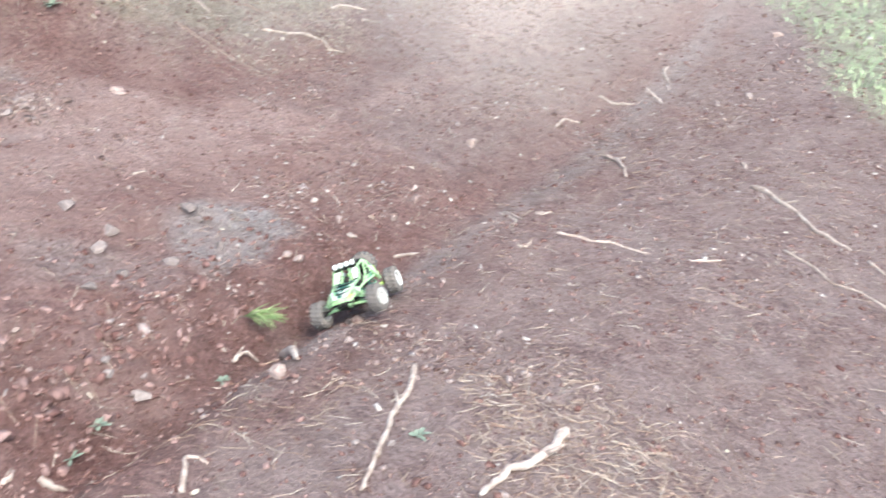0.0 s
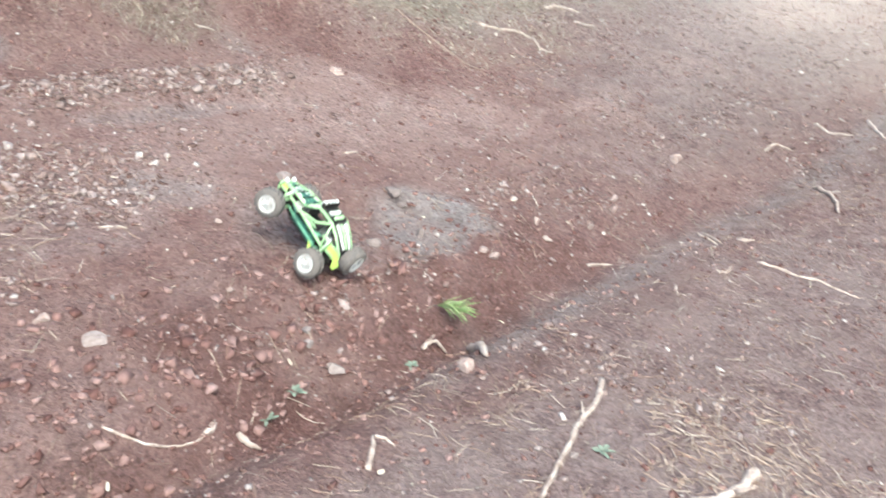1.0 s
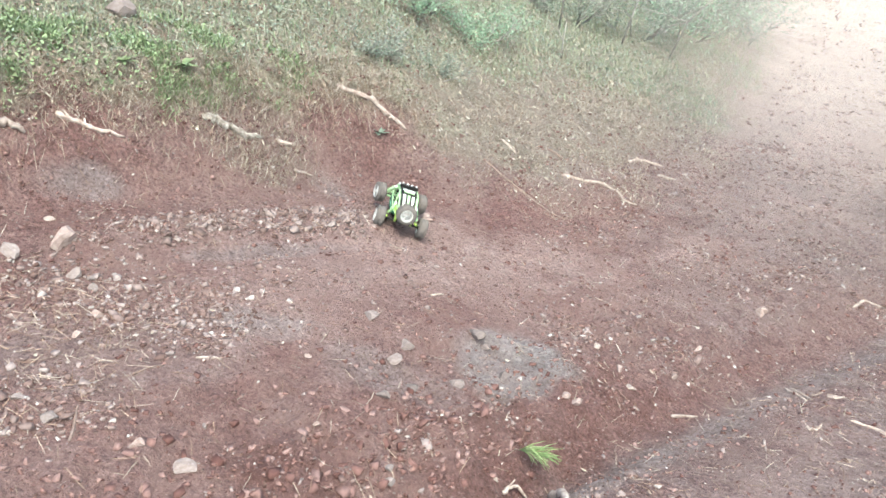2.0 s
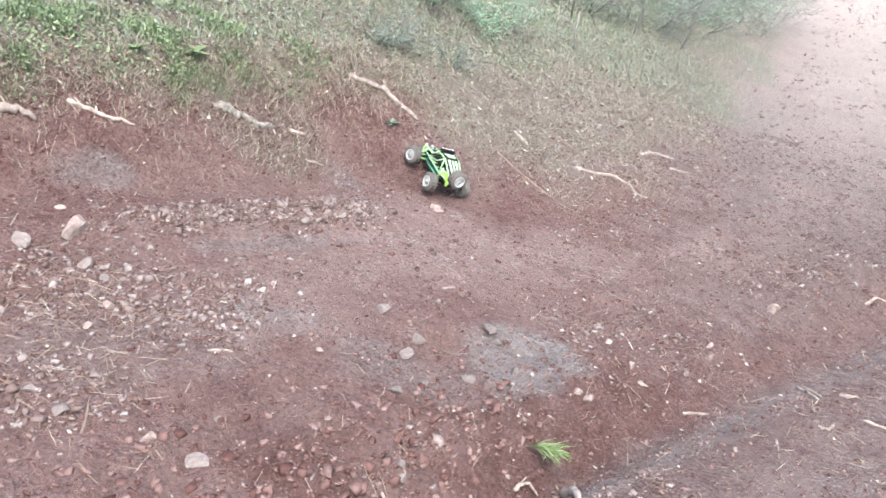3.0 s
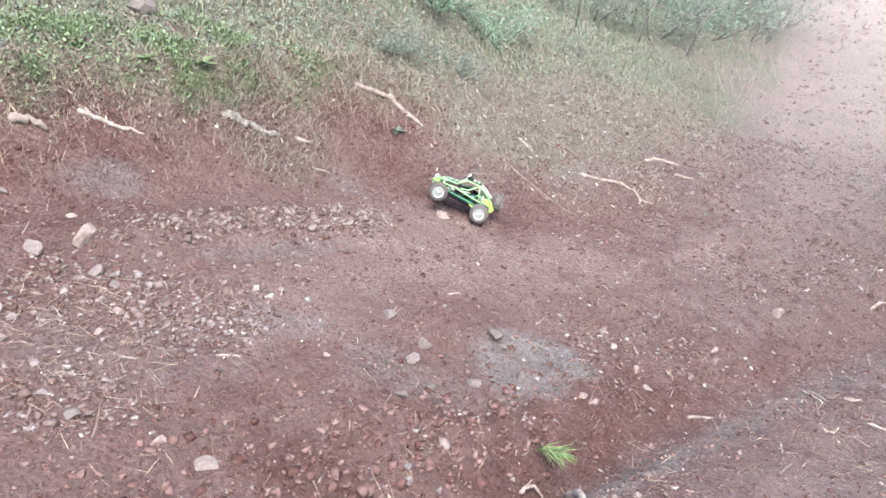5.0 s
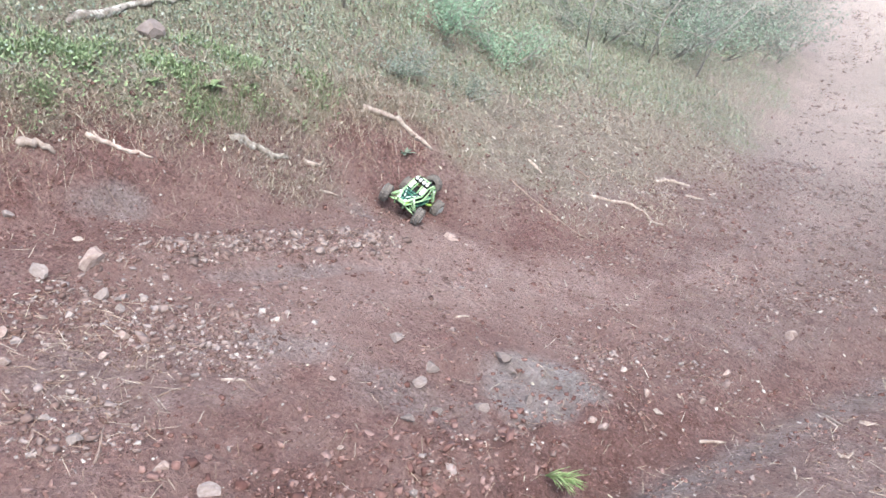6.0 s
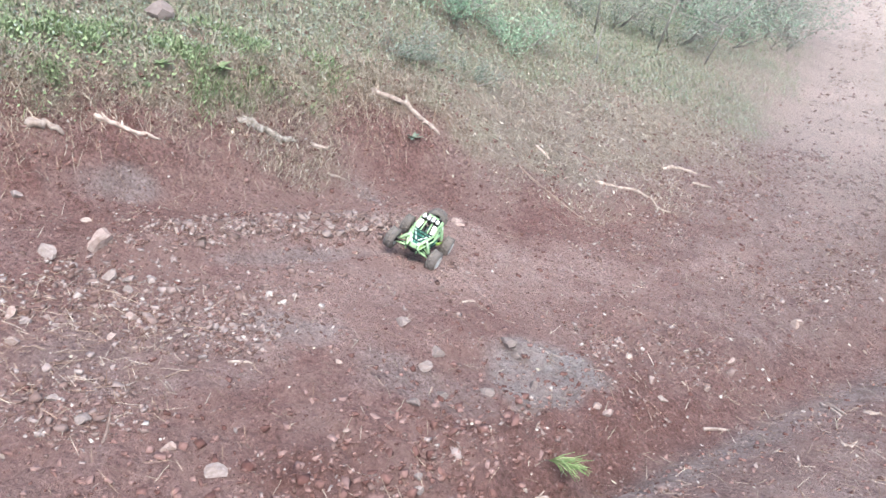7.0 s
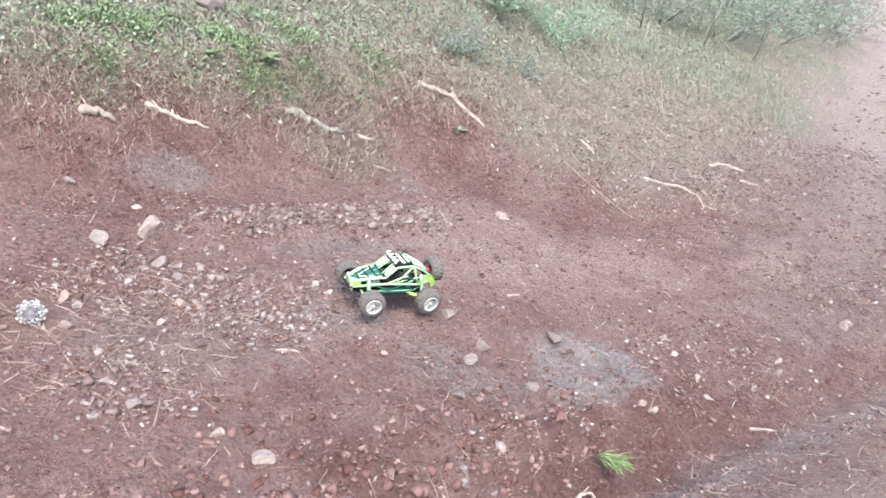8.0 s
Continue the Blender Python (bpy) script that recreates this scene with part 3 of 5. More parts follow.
def pine_cone(x, y, size):
    """An open cone lying on its side: a grey core in a spiral of separate woody scales with pale knobbed ends."""
    cone = tagged(new("pine_cone"), "open weathered grey pine cone with pale scale ends on red gravel", "pine cone")
    cone.matrix_basis = pose(x, y, gz(x, y) + size * 0.36, 62, 0, 30)
    part("core", sweep(bmesh.new(), [(0, 0, -size * 0.3), (0, 0, 0), (0, 0, size * 0.2)], [size * 0.3, size * 0.27, size * 0.12], 11, 0.12, random.Random(2)), CONE_CORE, cone)
    for k in range(52):
        f = k / 51
        a = 2.39996 * k
        r = size * (0.5 - 0.3 * f)
        z = size * (-0.3 + 0.5 * f)
        bm = box(bmesh.new(), (0, 0, 0), (r * 0.6, size * 0.13 * (1 - 0.4 * f), size * 0.04), bevel=size * 0.012)
        if k < 38:
            box(bm, (r * 0.3, 0, size * 0.02), (size * 0.09, size * 0.13 * (1 - 0.3 * f), size * 0.075), (0, 12, 0), 0.75, size * 0.02)
        ob = part("scale", bm, CONE_TIP if k < 38 else CONE_CORE, cone)
        ob.matrix_basis = pose(math.cos(a) * r * 0.68, math.sin(a) * r * 0.68, z, 0, 0, math.degrees(a)) @ pose(0, 0, 0, 0, -18 - 40 * f, 0)
    return cone


def shrub(name, x, y, tall, spread, mat, leaf_count, leaf, label, seed, twig_mat=None, bare=0.0):
    """A many-stemmed shrub: forking stems, and small leaves along the twigs."""
    rng = random.Random(seed)
    thing = tagged(new(name), label, "shrub", "shrubs behind the bank")
    thing.location = (x, y, gz(x, y) - 0.03)
    tips = []

    def grow(bm, p, d, length, r, depth):
        q = p + d * length * 0.5 + Vector((rng.uniform(-1, 1), rng.uniform(-1, 1), rng.uniform(-0.5, 1))) * length * 0.08
        e = p + d * length + Vector((rng.uniform(-1, 1), rng.uniform(-1, 1), rng.uniform(-0.5, 0.6))) * length * 0.14
        sweep(bm, [p, q, e], [r, r * 0.8, r * 0.55], 5 if depth else 7, 0.1, rng)
        tips.extend([(q, d), (e, d)])
        if depth < 3:
            for _ in range(rng.randint(2, 3)):
                nd = (d + Vector((rng.uniform(-1, 1), rng.uniform(-1, 1), rng.uniform(-0.35, 0.7))) * 0.75).normalized()
                grow(bm, e if rng.random() < 0.7 else q, nd, length * rng.uniform(0.55, 0.8), r * 0.55, depth + 1)

    for k in range(13):
        a = rng.uniform(0, 6.28)
        d = Vector((math.cos(a) * spread, math.sin(a) * spread, rng.uniform(0.3, 1.2))).normalized()
        bm = bmesh.new()
        grow(bm, Vector((math.cos(a) * 0.16, math.sin(a) * 0.16, 0)) * tall, d, tall * rng.uniform(0.26, 0.46), 0.003 + tall * 0.0045, 0)
        part("stem", bm, twig_mat or TWIG, thing)
    tip = np.array([p for p, _ in tips])
    r = np.random.default_rng(seed)
    at = tip[r.integers(0, len(tip), leaf_count)] * (r.random(leaf_count) ** 0.35)[:, None] + r.normal(0, tall * 0.06, (leaf_count, 3))
    at[:, 2] = np.maximum(at[:, 2], 0.02)
    a, t = r.uniform(0, 6.28, leaf_count), r.uniform(-0.6, 0.9, leaf_count)
    d = np.stack([np.cos(a), np.sin(a), t], -1)
    d /= np.linalg.norm(d, axis=1)[:, None]
    s = np.cross(d, r.normal(0, 1, (leaf_count, 3)))
    s /= np.linalg.norm(s, axis=1)[:, None]
    size = leaf * r.uniform(0.6, 1.3, leaf_count)[:, None]
    verts = np.stack([at, at + d * size * 0.5 + s * size * 0.2, at + d * size, at + d * size * 0.5 - s * size * 0.2], 1)
    crown = joined("foliage", verts, [(0, 1, 2, 3)], mat, "", "")
    del crown["kind"]
    crown.parent = thing
    return thing


# ---- the toy buggy: nose to +x, wheels on z = 0 ----
HUB = {"front_left": (0.1125, 0.1), "front_right": (0.1125, -0.1), "rear_left": (-0.1125, 0.1), "rear_right": (-0.1125, -0.1)}
RADIUS = 0.047


def wheel_parts(parent, outward):
    """Tyre with tread lugs and sidewall, white dished rim with spokes, hub nut."""
    r, w = RADIUS, 0.042
    bm = lathe(bmesh.new(), [(-w / 2, 0.027), (-w / 2 - 0.001, 0.034), (-w * 0.42, 0.043), (-w * 0.25, r - 0.002), (w * 0.25, r - 0.002), (w * 0.42, 0.043), (w / 2 + 0.001, 0.034), (w / 2, 0.027), (0, 0.026), (-w / 2, 0.027)], 32)
    for k in range(18):
        a = 360 * k / 18
        for y, skew in ((-w * 0.22, 14), (w * 0.22, -14)):
            aa = radians(a + (10 if y > 0 else 0))
            box(bm, (math.cos(aa) * (r - 0.0042), y, math.sin(aa) * (r - 0.0042)), (0.006, w * 0.38, 0.010), (0, -math.degrees(aa), skew))
    part("tyre", bm, RUBBER, parent, "dusty black knobbly rubber tyre")
    o = outward
    bm = lathe(bmesh.new(), [(o * w * 0.5, 0.028), (o * w * 0.56, 0.0275), (o * w * 0.56, 0.0245), (o * w * 0.30, 0.022), (-o * w * 0.45, 0.025)], 32)
    lathe(bm, [(o * w * 0.30, 0.0225), (o * w * 0.34, 0.012), (o * w * 0.44, 0.010), (o * w * 0.44, 0.0005)], 32)
    for k in range(6):
        a = math.pi * k / 3
        box(bm, (math.cos(a) * 0.016, o * w * 0.38, math.sin(a) * 0.016), (0.017, 0.006, 0.0065), (0, -math.degrees(a), 0), bevel=0.001)
    part("rim", bm, RIM, parent, "white spoked plastic rim")
    part("hub_nut", lathe(bmesh.new(), [(o * w * 0.44, 0.005), (o * w * 0.55, 0.005), (o * w * 0.56, 0.0005)], 6), STEEL, parent)


def build_buggy():
    car = tagged(new("toy_buggy"), "lime green and black radio-controlled desert buggy with dusty tyres", "toy car")

    def tube(name, pts, r, mat=PALE_LIME):
        return part(name, sweep(bmesh.new(), pts, [r] * len(pts), 7), mat, car)

    # chassis, skid plate and battery tray
    bm = plate(bmesh.new(), [(0.12, -0.028, 0.05), (0.12, 0.028, 0.05), (0.05, 0.044, 0.045), (-0.07, 0.044, 0.045), (-0.125, 0.03, 0.052), (-0.125, -0.03, 0.052), (-0.07, -0.044, 0.045), (0.05, -0.044, 0.045)], 0.008)
    part("chassis_plate", bm, BLACK, car, smooth=False)
    for s in (1, -1):
        part("side_pod", box(bmesh.new(), (-0.005, s * 0.045, 0.06), (0.12, 0.022, 0.02), (0, 0, 0), 0.85, 0.004), TEAL, car, "dark teal side tray")
        part("side_step", plate(bmesh.new(), [(0.055, s * 0.048, 0.052), (0.055, s * 0.056, 0.056), (-0.075, s * 0.062, 0.056), (-0.08, s * 0.05, 0.05)], 0.005), BLACK, car, smooth=False)
    part("gearbox", box(bmesh.new(), (-0.105, 0, 0.063), (0.05, 0.044, 0.04), (0, 0, 0), 0.8, 0.006), DARK, car)
    part("gearbox", box(bmesh.new(), (0.105, 0, 0.06), (0.04, 0.04, 0.034), (0, 0, 0), 0.8, 0.006), DARK, car)
    part("motor", lathe(bmesh.new(), [(-0.1, 0.0005), (-0.1, 0.016), (-0.05, 0.016), (-0.05, 0.0005)], 16, "X"), STEEL, car).location = (0.01, 0.0, 0.085)
    part("receiver_box", box(bmesh.new(), (0.01, 0, 0.078), (0.07, 0.05, 0.035), (0, 0, 0), 0.9, 0.005), BLACK, car)
    for s in (1, -1):
        part("seat", box(bmesh.new(), (-0.02, s * 0.02, 0.098), (0.022, 0.03, 0.045), (0, -18, 0), 0.85, 0.005), DARK, car)
    part("dashboard", box(bmesh.new(), (0.035, 0, 0.1), (0.016, 0.076, 0.022), (0, 25, 0), 0.9, 0.004), DARK, car)

    # nose panel, hood with printed stripes, bumper and front grille
    part("hood", plate(bmesh.new(), [(0.155, -0.022, 0.085), (0.155, 0.022, 0.085), (0.10, 0.036, 0.104), (0.05, 0.043, 0.112), (0.05, -0.043, 0.112), (0.10, -0.036, 0.104)], 0.005), TEAL, car, "dark green printed hood panel", False)
    for y in (-0.024, -0.008, 0.01, 0.026):
        part("hood_stripe", plate(bmesh.new(), [(0.148, y * 0.7 - 0.001, 0.0905), (0.148, y * 0.7 + 0.001, 0.0905), (0.06, y * 1.3 + 0.0018, 0.1135), (0.06, y * 1.3 - 0.0018, 0.1135)], 0.002), MINT, car, "", False)
    for s in (1, -1):
        part("hood_side_panel", plate(bmesh.new(), [(0.15, s * 0.016, 0.0915), (0.146, s * 0.024, 0.0925), (0.10, s * 0.037, 0.1085), (0.06, s * 0.044, 0.1145), (0.068, s * 0.037, 0.1135), (0.105, s * 0.030, 0.1075)], 0.003), PALE_LIME, car, "pale lime printed hood side", False)
        # opaque white plate: the windscreen's highlight is painted, not reflected
        part("windscreen_panel", plate(bmesh.new(), [(0.047, s * 0.04, 0.119), (0.047, s * 0.026, 0.119), (0.018, s * 0.022, 0.148), (0.018, s * 0.038, 0.148)], 0.003), WHITE, car, "white windscreen side with its highlight put into the colour", False)
        part("nose_side", plate(bmesh.new(), [(0.16, s * 0.024, 0.062), (0.156, s * 0.024, 0.088), (0.135, s * 0.03, 0.092), (0.13, s * 0.03, 0.082)], 0.004, (0, 1, 0)), LIME, car, smooth=False)
        part("headlight", lathe(bmesh.new(), [(0.0, 0.0005), (0.004, 0.005), (0.0, 0.0068), (-0.01, 0.006)], 14, "X"), LENS, car, "round white headlight").location = (0.162, s * 0.018, 0.094)
    for s in (1, -1):
        tube("bumper_upright", [(0.16, s * 0.022, 0.09), (0.167, s * 0.026, 0.07), (0.155, s * 0.024, 0.05)], 0.0042, PALE_LIME)
    tube("bumper_bar", [(0.167, -0.03, 0.07), (0.169, 0, 0.07), (0.167, 0.03, 0.07)], 0.0042, BLACK)
    part("nose_plate", box(bmesh.new(), (0.156, 0, 0.078), (0.012, 0.036, 0.024), (0, 10, 0), 0.8, 0.004), PALE_LIME, car, "pale lime nose plate")
    for x, z, w in ((0.135, 0.0945, 0.022), (0.105, 0.103, 0.034), (0.078, 0.1095, 0.038)):
        tube("hood_bar", [(x, -w, z + 0.003), (x, w, z + 0.003)], 0.0022, BLACK)
    for s in (1, -1):
        tube("hood_brace", [(0.13, s * 0.004, 0.098), (0.06, s * 0.036, 0.114)], 0.0022, WHITE)
    part("servo", box(bmesh.new(), (0.07, 0.012, 0.078), (0.03, 0.03, 0.025), (0, 0, 0), 0.95, 0.002), WHITE, car, "pale grey servo box")
    part("cockpit_tray", box(bmesh.new(), (-0.03, -0.012, 0.088), (0.05, 0.03, 0.014), (0, 0, 8), 0.95, 0.002), WHITE, car, "pale grey electronics tray")
    part("skid_plate", plate(bmesh.new(), [(0.165, -0.022, 0.062), (0.165, 0.022, 0.062), (0.12, 0.024, 0.045), (0.12, -0.024, 0.045)], 0.005), BLACK, car, smooth=False)

    # cage
    for s in (1, -1):
        tube("cage_rail", [(0.155, s * 0.026, 0.07), (0.09, s * 0.046, 0.088), (0.045, s * 0.054, 0.094), (-0.08, s * 0.054, 0.088), (-0.13, s * 0.042, 0.092)], 0.0042)
        tube("windscreen_post", [(0.052, s * 0.046, 0.112), (0.012, s * 0.043, 0.152)], 0.0042)
        tube("roof_rail", [(0.012, s * 0.043, 0.152), (-0.05, s * 0.042, 0.156), (-0.09, s * 0.04, 0.14), (-0.145, s * 0.036, 0.108)], 0.0042)
        tube("door_bar", [(0.045, s * 0.054, 0.094), (-0.015, s * 0.05, 0.116), (-0.05, s * 0.042, 0.154)], 0.0038)
        tube("rear_post", [(-0.08, s * 0.054, 0.088), (-0.055, s * 0.045, 0.152)], 0.0038)
        tube("rear_brace", [(-0.06, s * 0.05, 0.11), (-0.125, s * 0.042, 0.118)], 0.0035, PALE_LIME)
        tube("sill_bar", [(0.09, s * 0.04, 0.06), (0.03, s * 0.056, 0.066), (-0.07, s * 0.056, 0.066), (-0.1, s * 0.04, 0.07)], 0.003, MINT)
        tube("hood_rail", [(0.152, s * 0.024, 0.089), (0.10, s * 0.038, 0.107), (0.05, s * 0.046, 0.114)], 0.0035, PALE_LIME)
        tube("diagonal_bar", [(0.09, s * 0.046, 0.088), (0.03, s * 0.056, 0.066), (-0.02, s * 0.055, 0.091), (-0.07, s * 0.056, 0.066)], 0.003, TEAL)
        part("door_panel", plate(bmesh.new(), [(0.04, s * 0.051, 0.093), (-0.02, s * 0.051, 0.112), (-0.07, s * 0.051, 0.108), (-0.078, s * 0.051, 0.09)], 0.003, (0, 1, 0)), BLACK, car, smooth=False)
        part("door_stripe", plate(bmesh.new(), [(-0.03, s * 0.0535, 0.094), (-0.05, s * 0.0535, 0.106), (-0.062, s * 0.0535, 0.106), (-0.048, s * 0.0535, 0.092)], 0.003, (0, 1, 0)), MINT, car, smooth=False)
        part("door_stripe", plate(bmesh.new(), [(0.02, s * 0.0535, 0.096), (-0.02, s * 0.0535, 0.108), (-0.032, s * 0.0535, 0.107), (0.0, s * 0.0535, 0.094)], 0.003, (0, 1, 0)), PALE_LIME, car, smooth=False)
        part("rear_panel", plate(bmesh.new(), [(-0.085, s * 0.049, 0.09), (-0.09, s * 0.046, 0.118), (-0.14, s * 0.04, 0.112), (-0.165, s * 0.036, 0.088), (-0.16, s * 0.036, 0.066), (-0.148, s * 0.038, 0.066), (-0.14, s * 0.04, 0.086)], 0.006, (0, 1, 0)), LIME, car, "bright lime rear fender panel", False)
    for x, z, y in ((0.012, 0.152, 0.043), (-0.05, 0.156, 0.042), (-0.09, 0.14, 0.04), (-0.145, 0.108, 0.036), (0.052, 0.112, 0.046)):
        tube("cross_bar", [(x, -y, z), (x, y, z)], 0.0035, BLACK)
    for y in (-0.016, 0.016):
        tube("windscreen_bar", [(0.052, y, 0.113), (0.012, y * 0.8, 0.153)], 0.003, PALE_LIME)
    part("roof_vent", box(bmesh.new(), (-0.038, 0, 0.1645), (0.012, 0.05, 0.004), (0, -3, 0), 0.9, 0.001), PALE_LIME, car)
    part("roof_panel", plate(bmesh.new(), [(0.005, -0.036, 0.158), (0.005, 0.036, 0.158), (-0.048, 0.036, 0.161), (-0.048, -0.036, 0.161)], 0.004), BLACK, car, smooth=False)
    part("roof_print", plate(bmesh.new(), [(-0.012, -0.03, 0.1615), (-0.012, 0.03, 0.1615), (-0.024, 0.028, 0.162), (-0.024, -0.028, 0.162)], 0.003), WHITE, car, smooth=False)
    part("engine_cover", plate(bmesh.new(), [(-0.055, -0.036, 0.155), (-0.055, 0.036, 0.155), (-0.095, 0.034, 0.14), (-0.135, 0.03, 0.118), (-0.135, -0.03, 0.118), (-0.095, -0.034, 0.14)], 0.004), DARK, car, "black rear cover under pale printed panels", False)
    for y in (-0.021, 0.0, 0.021):
        part("cover_stripe", plate(bmesh.new(), [(-0.058, y - 0.006, 0.1575), (-0.058, y + 0.006, 0.1575), (-0.094, y * 0.95 + 0.005, 0.144), (-0.13, y * 0.8 + 0.004, 0.1245), (-0.13, y * 0.8 - 0.004, 0.1245), (-0.094, y * 0.95 - 0.005, 0.144)], 0.003), WHITE if y else PALE_LIME, car, "", False)
    part("tail_light", box(bmesh.new(), (-0.142, 0, 0.119), (0.006, 0.03, 0.006), (0, 0, 0), 0.9, 0.0015), RED, car)

    # roof lamp bar with four lamps
    bar = part("lamp_bar", box(bmesh.new(), (0.012, 0, 0.167), (0.014, 0.088, 0.016), (0, 0, 0), 0.9, 0.003), BLACK, car, "black roof lamp bar")
    for y in (-0.031, -0.0105, 0.0105, 0.031):
        lamp = part("lamp", lathe(bmesh.new(), [(0.010, 0.0005), (0.010, 0.0076), (0.008, 0.0088), (-0.002, 0.0088)], 14, "X"), LENS, bar, "round white lamp lens")
        lamp.location = (0.012, y, 0.168)

    # axles, links and shock absorbers
    for x in (0.1125, -0.1125):
        part("axle", sweep(bmesh.new(), [(x, -0.085, RADIUS), (x, -0.02, RADIUS), (x, 0, RADIUS + 0.002), (x, 0.02, RADIUS), (x, 0.085, RADIUS)], [0.006, 0.007, 0.016, 0.007, 0.006], 10), BLACK, car)
    for s in (1, -1):
        tube("trailing_link", [(-0.035, s * 0.045, 0.056), (-0.075, s * 0.066, 0.052), (-0.112, s * 0.072, 0.05)], 0.0065, LIME)
        tube("upper_arm", [(0.1, s * 0.026, 0.076), (0.1125, s * 0.076, 0.058)], 0.004)
        tube("lower_arm", [(0.12, s * 0.022, 0.052), (0.1125, s * 0.08, 0.044)], 0.005)
        tube("lower_arm", [(0.085, s * 0.024, 0.052), (0.1125, s * 0.08, 0.044)], 0.005)
        for top, foot in (((0.108, s * 0.036, 0.105), (0.115, s * 0.074, 0.056)), ((-0.088, s * 0.046, 0.125), (-0.1, s * 0.07, 0.056))):
            a, b = Vector(top), Vector(foot)
            shock = part("shock_absorber", sweep(bmesh.new(), [a, a.lerp(b, 0.5), a.lerp(b, 0.52), b], [0.006, 0.006, 0.003, 0.003], 8), STEEL, car)
            bm = bmesh.new()
            for k in range(7):
                c = a.lerp(b, 0.15 + 0.105 * k)
                d = (b - a).normalized() * 0.0012
                sweep(bm, [c - d, c + d], [0.0082, 0.0082], 10)
            part("spring", bm, PALE_LIME, shock, "pale lime coil spring")

    # wheels
    wheels = {}
    for key, (x, y) in HUB.items():
        side = 1 if y > 0 else -1
        wheel = part("wheel", lathe(bmesh.new(), [(-side * 0.02, 0.0005), (-side * 0.02, 0.009), (side * 0.014, 0.009), (side * 0.014, 0.0005)], 12), BLACK, car)
        wheel.location = (x, y, RADIUS)
        wheel_parts(wheel, side)
        wheels[key] = wheel
    spare = part("spare_wheel", lathe(bmesh.new(), [(-0.018, 0.0005), (-0.018, 0.009), (0.014, 0.009), (0.014, 0.0005)], 12), BLACK, car, "spare wheel on the tail")
    spare.matrix_basis = pose(-0.166, 0, 0.12, 0, 0, 90) @ pose(0, 0, 0, 8, 0, 0)
    wheel_parts(spare, 1)
    tube("spare_carrier", [(-0.125, 0, 0.1), (-0.165, 0, 0.126)], 0.006, BLACK)
    return car, wheels


# ---- the place ----
PUFFS = []
GROUND = build_ground()

RNG = np.random.default_rng(7)


def gravel_density(x, y):
    s, g = bank_side(x, y), gully_side(x, y)
    belt = 0.8 * blob(x, y, -0.6, 3.54, 0.5, 0.17, 38, 0.8, 61)
    patch = blob(x, y, -1.0, 2.1, 0.28, 0.22, 30, 0.5, 63) + 0.8 * blob(x, y, -1.05, 2.75, 0.4, 0.5, 0, 0.7, 65)
    base = 0.10 + 0.10 * (fbm(x * 2, y * 2, 3, 67) > 0.05) + 0.12 * smooth(0.2, 1.2, x) * smooth(0, 0.3, g)
    clumps = 0.25 + 1.9 * smooth(-0.05, 0.22, fbm(x * 3.4, y * 3.4, 4, 69))
    return np.clip((base * clumps + (belt + patch) * (0.6 + 0.4 * clumps)) * (1 - 0.8 * smooth(0.3, 0.8, s)), 0, 1)


pebble_field(RNG, "gravel", 15000, gravel_density, (0.0038, 0.0125), PEBBLES, "scattered pinkish grey gravel and crumbs of red earth")
pebble_field(RNG, "red_crumbs", 30000, lambda x, y: np.clip(0.25 + 0.75 * np.exp(-((gully_side(x, y) - 0.2) / 0.3) ** 2) * (1 - smooth(0.3, 1.2, x)) + 0.5 * np.exp(-((bank_side(x, y) - 0.1) / 0.3) ** 2), 0, 1), (0.0025, 0.0125), CRUMBS, "crumbled red earth clods churned up by wheels")
pebble_field(RNG, "clods", 900, lambda x, y: np.exp(-((gully_side(x, y) - 0.22) / 0.2) ** 2) * (1 - smooth(0.0, 0.5, x)), (0.008, 0.024), CRUMBS, "churned red earth clods along the gully", 0.45)
pebble_field(RNG, "fine_gravel", 22000, lambda x, y: np.clip(0.12 + 0.9 * gravel_density(x, y) + 0.3 * smooth(0, 0.2, fbm(x * 4.5, y * 4.5, 3, 77)), 0, 1), (0.0022, 0.0055), PEBBLES, "fine reddish grit on the earth")
pebble_field(RNG, "ridge_clods", 330, lambda x, y: np.clip(1.5 * blob(x, y, -0.58, 3.57, 0.46, 0.13, 38, 0.9, 62) - 0.25, 0, 1), (0.006, 0.027), CLODS, "broken grey-pink clods heaped in a low ridge", 0.3)
pebble_field(RNG, "coarse_gravel", 1300, lambda x, y: np.clip(gravel_density(x, y) * 1.3 - 0.3, 0, 1), (0.008, 0.02), PEBBLES, "coarse grey-pink gravel in a low ridge")


def lane_density(x, y):
    s = bank_side(x, y)
    return smooth(0.0, 0.3, -s) * (1 - smooth(3.0, 4.5, -s)) * (0.25 + 1.5 * np.clip(fbm(x * 1.3, y * 1.3, 4, 79) + 0.2, 0, 1)) + 0.8 * np.exp(-((s + 0.05) / 0.15) ** 2)


pebble_field(RNG, "lane_gravel", 3500, lane_density, (0.007, 0.022), PEBBLES, "loose stones and clods on the dusty lane", 0.3, (1.6, 7.5, 4.2, 13.5))
pebble_field(RNG, "lane_clods", 1600, lane_density, (0.006, 0.02), CRUMBS, "red earth crumbs on the dusty lane", 0.3, (1.6, 7.5, 4.2, 13.5))


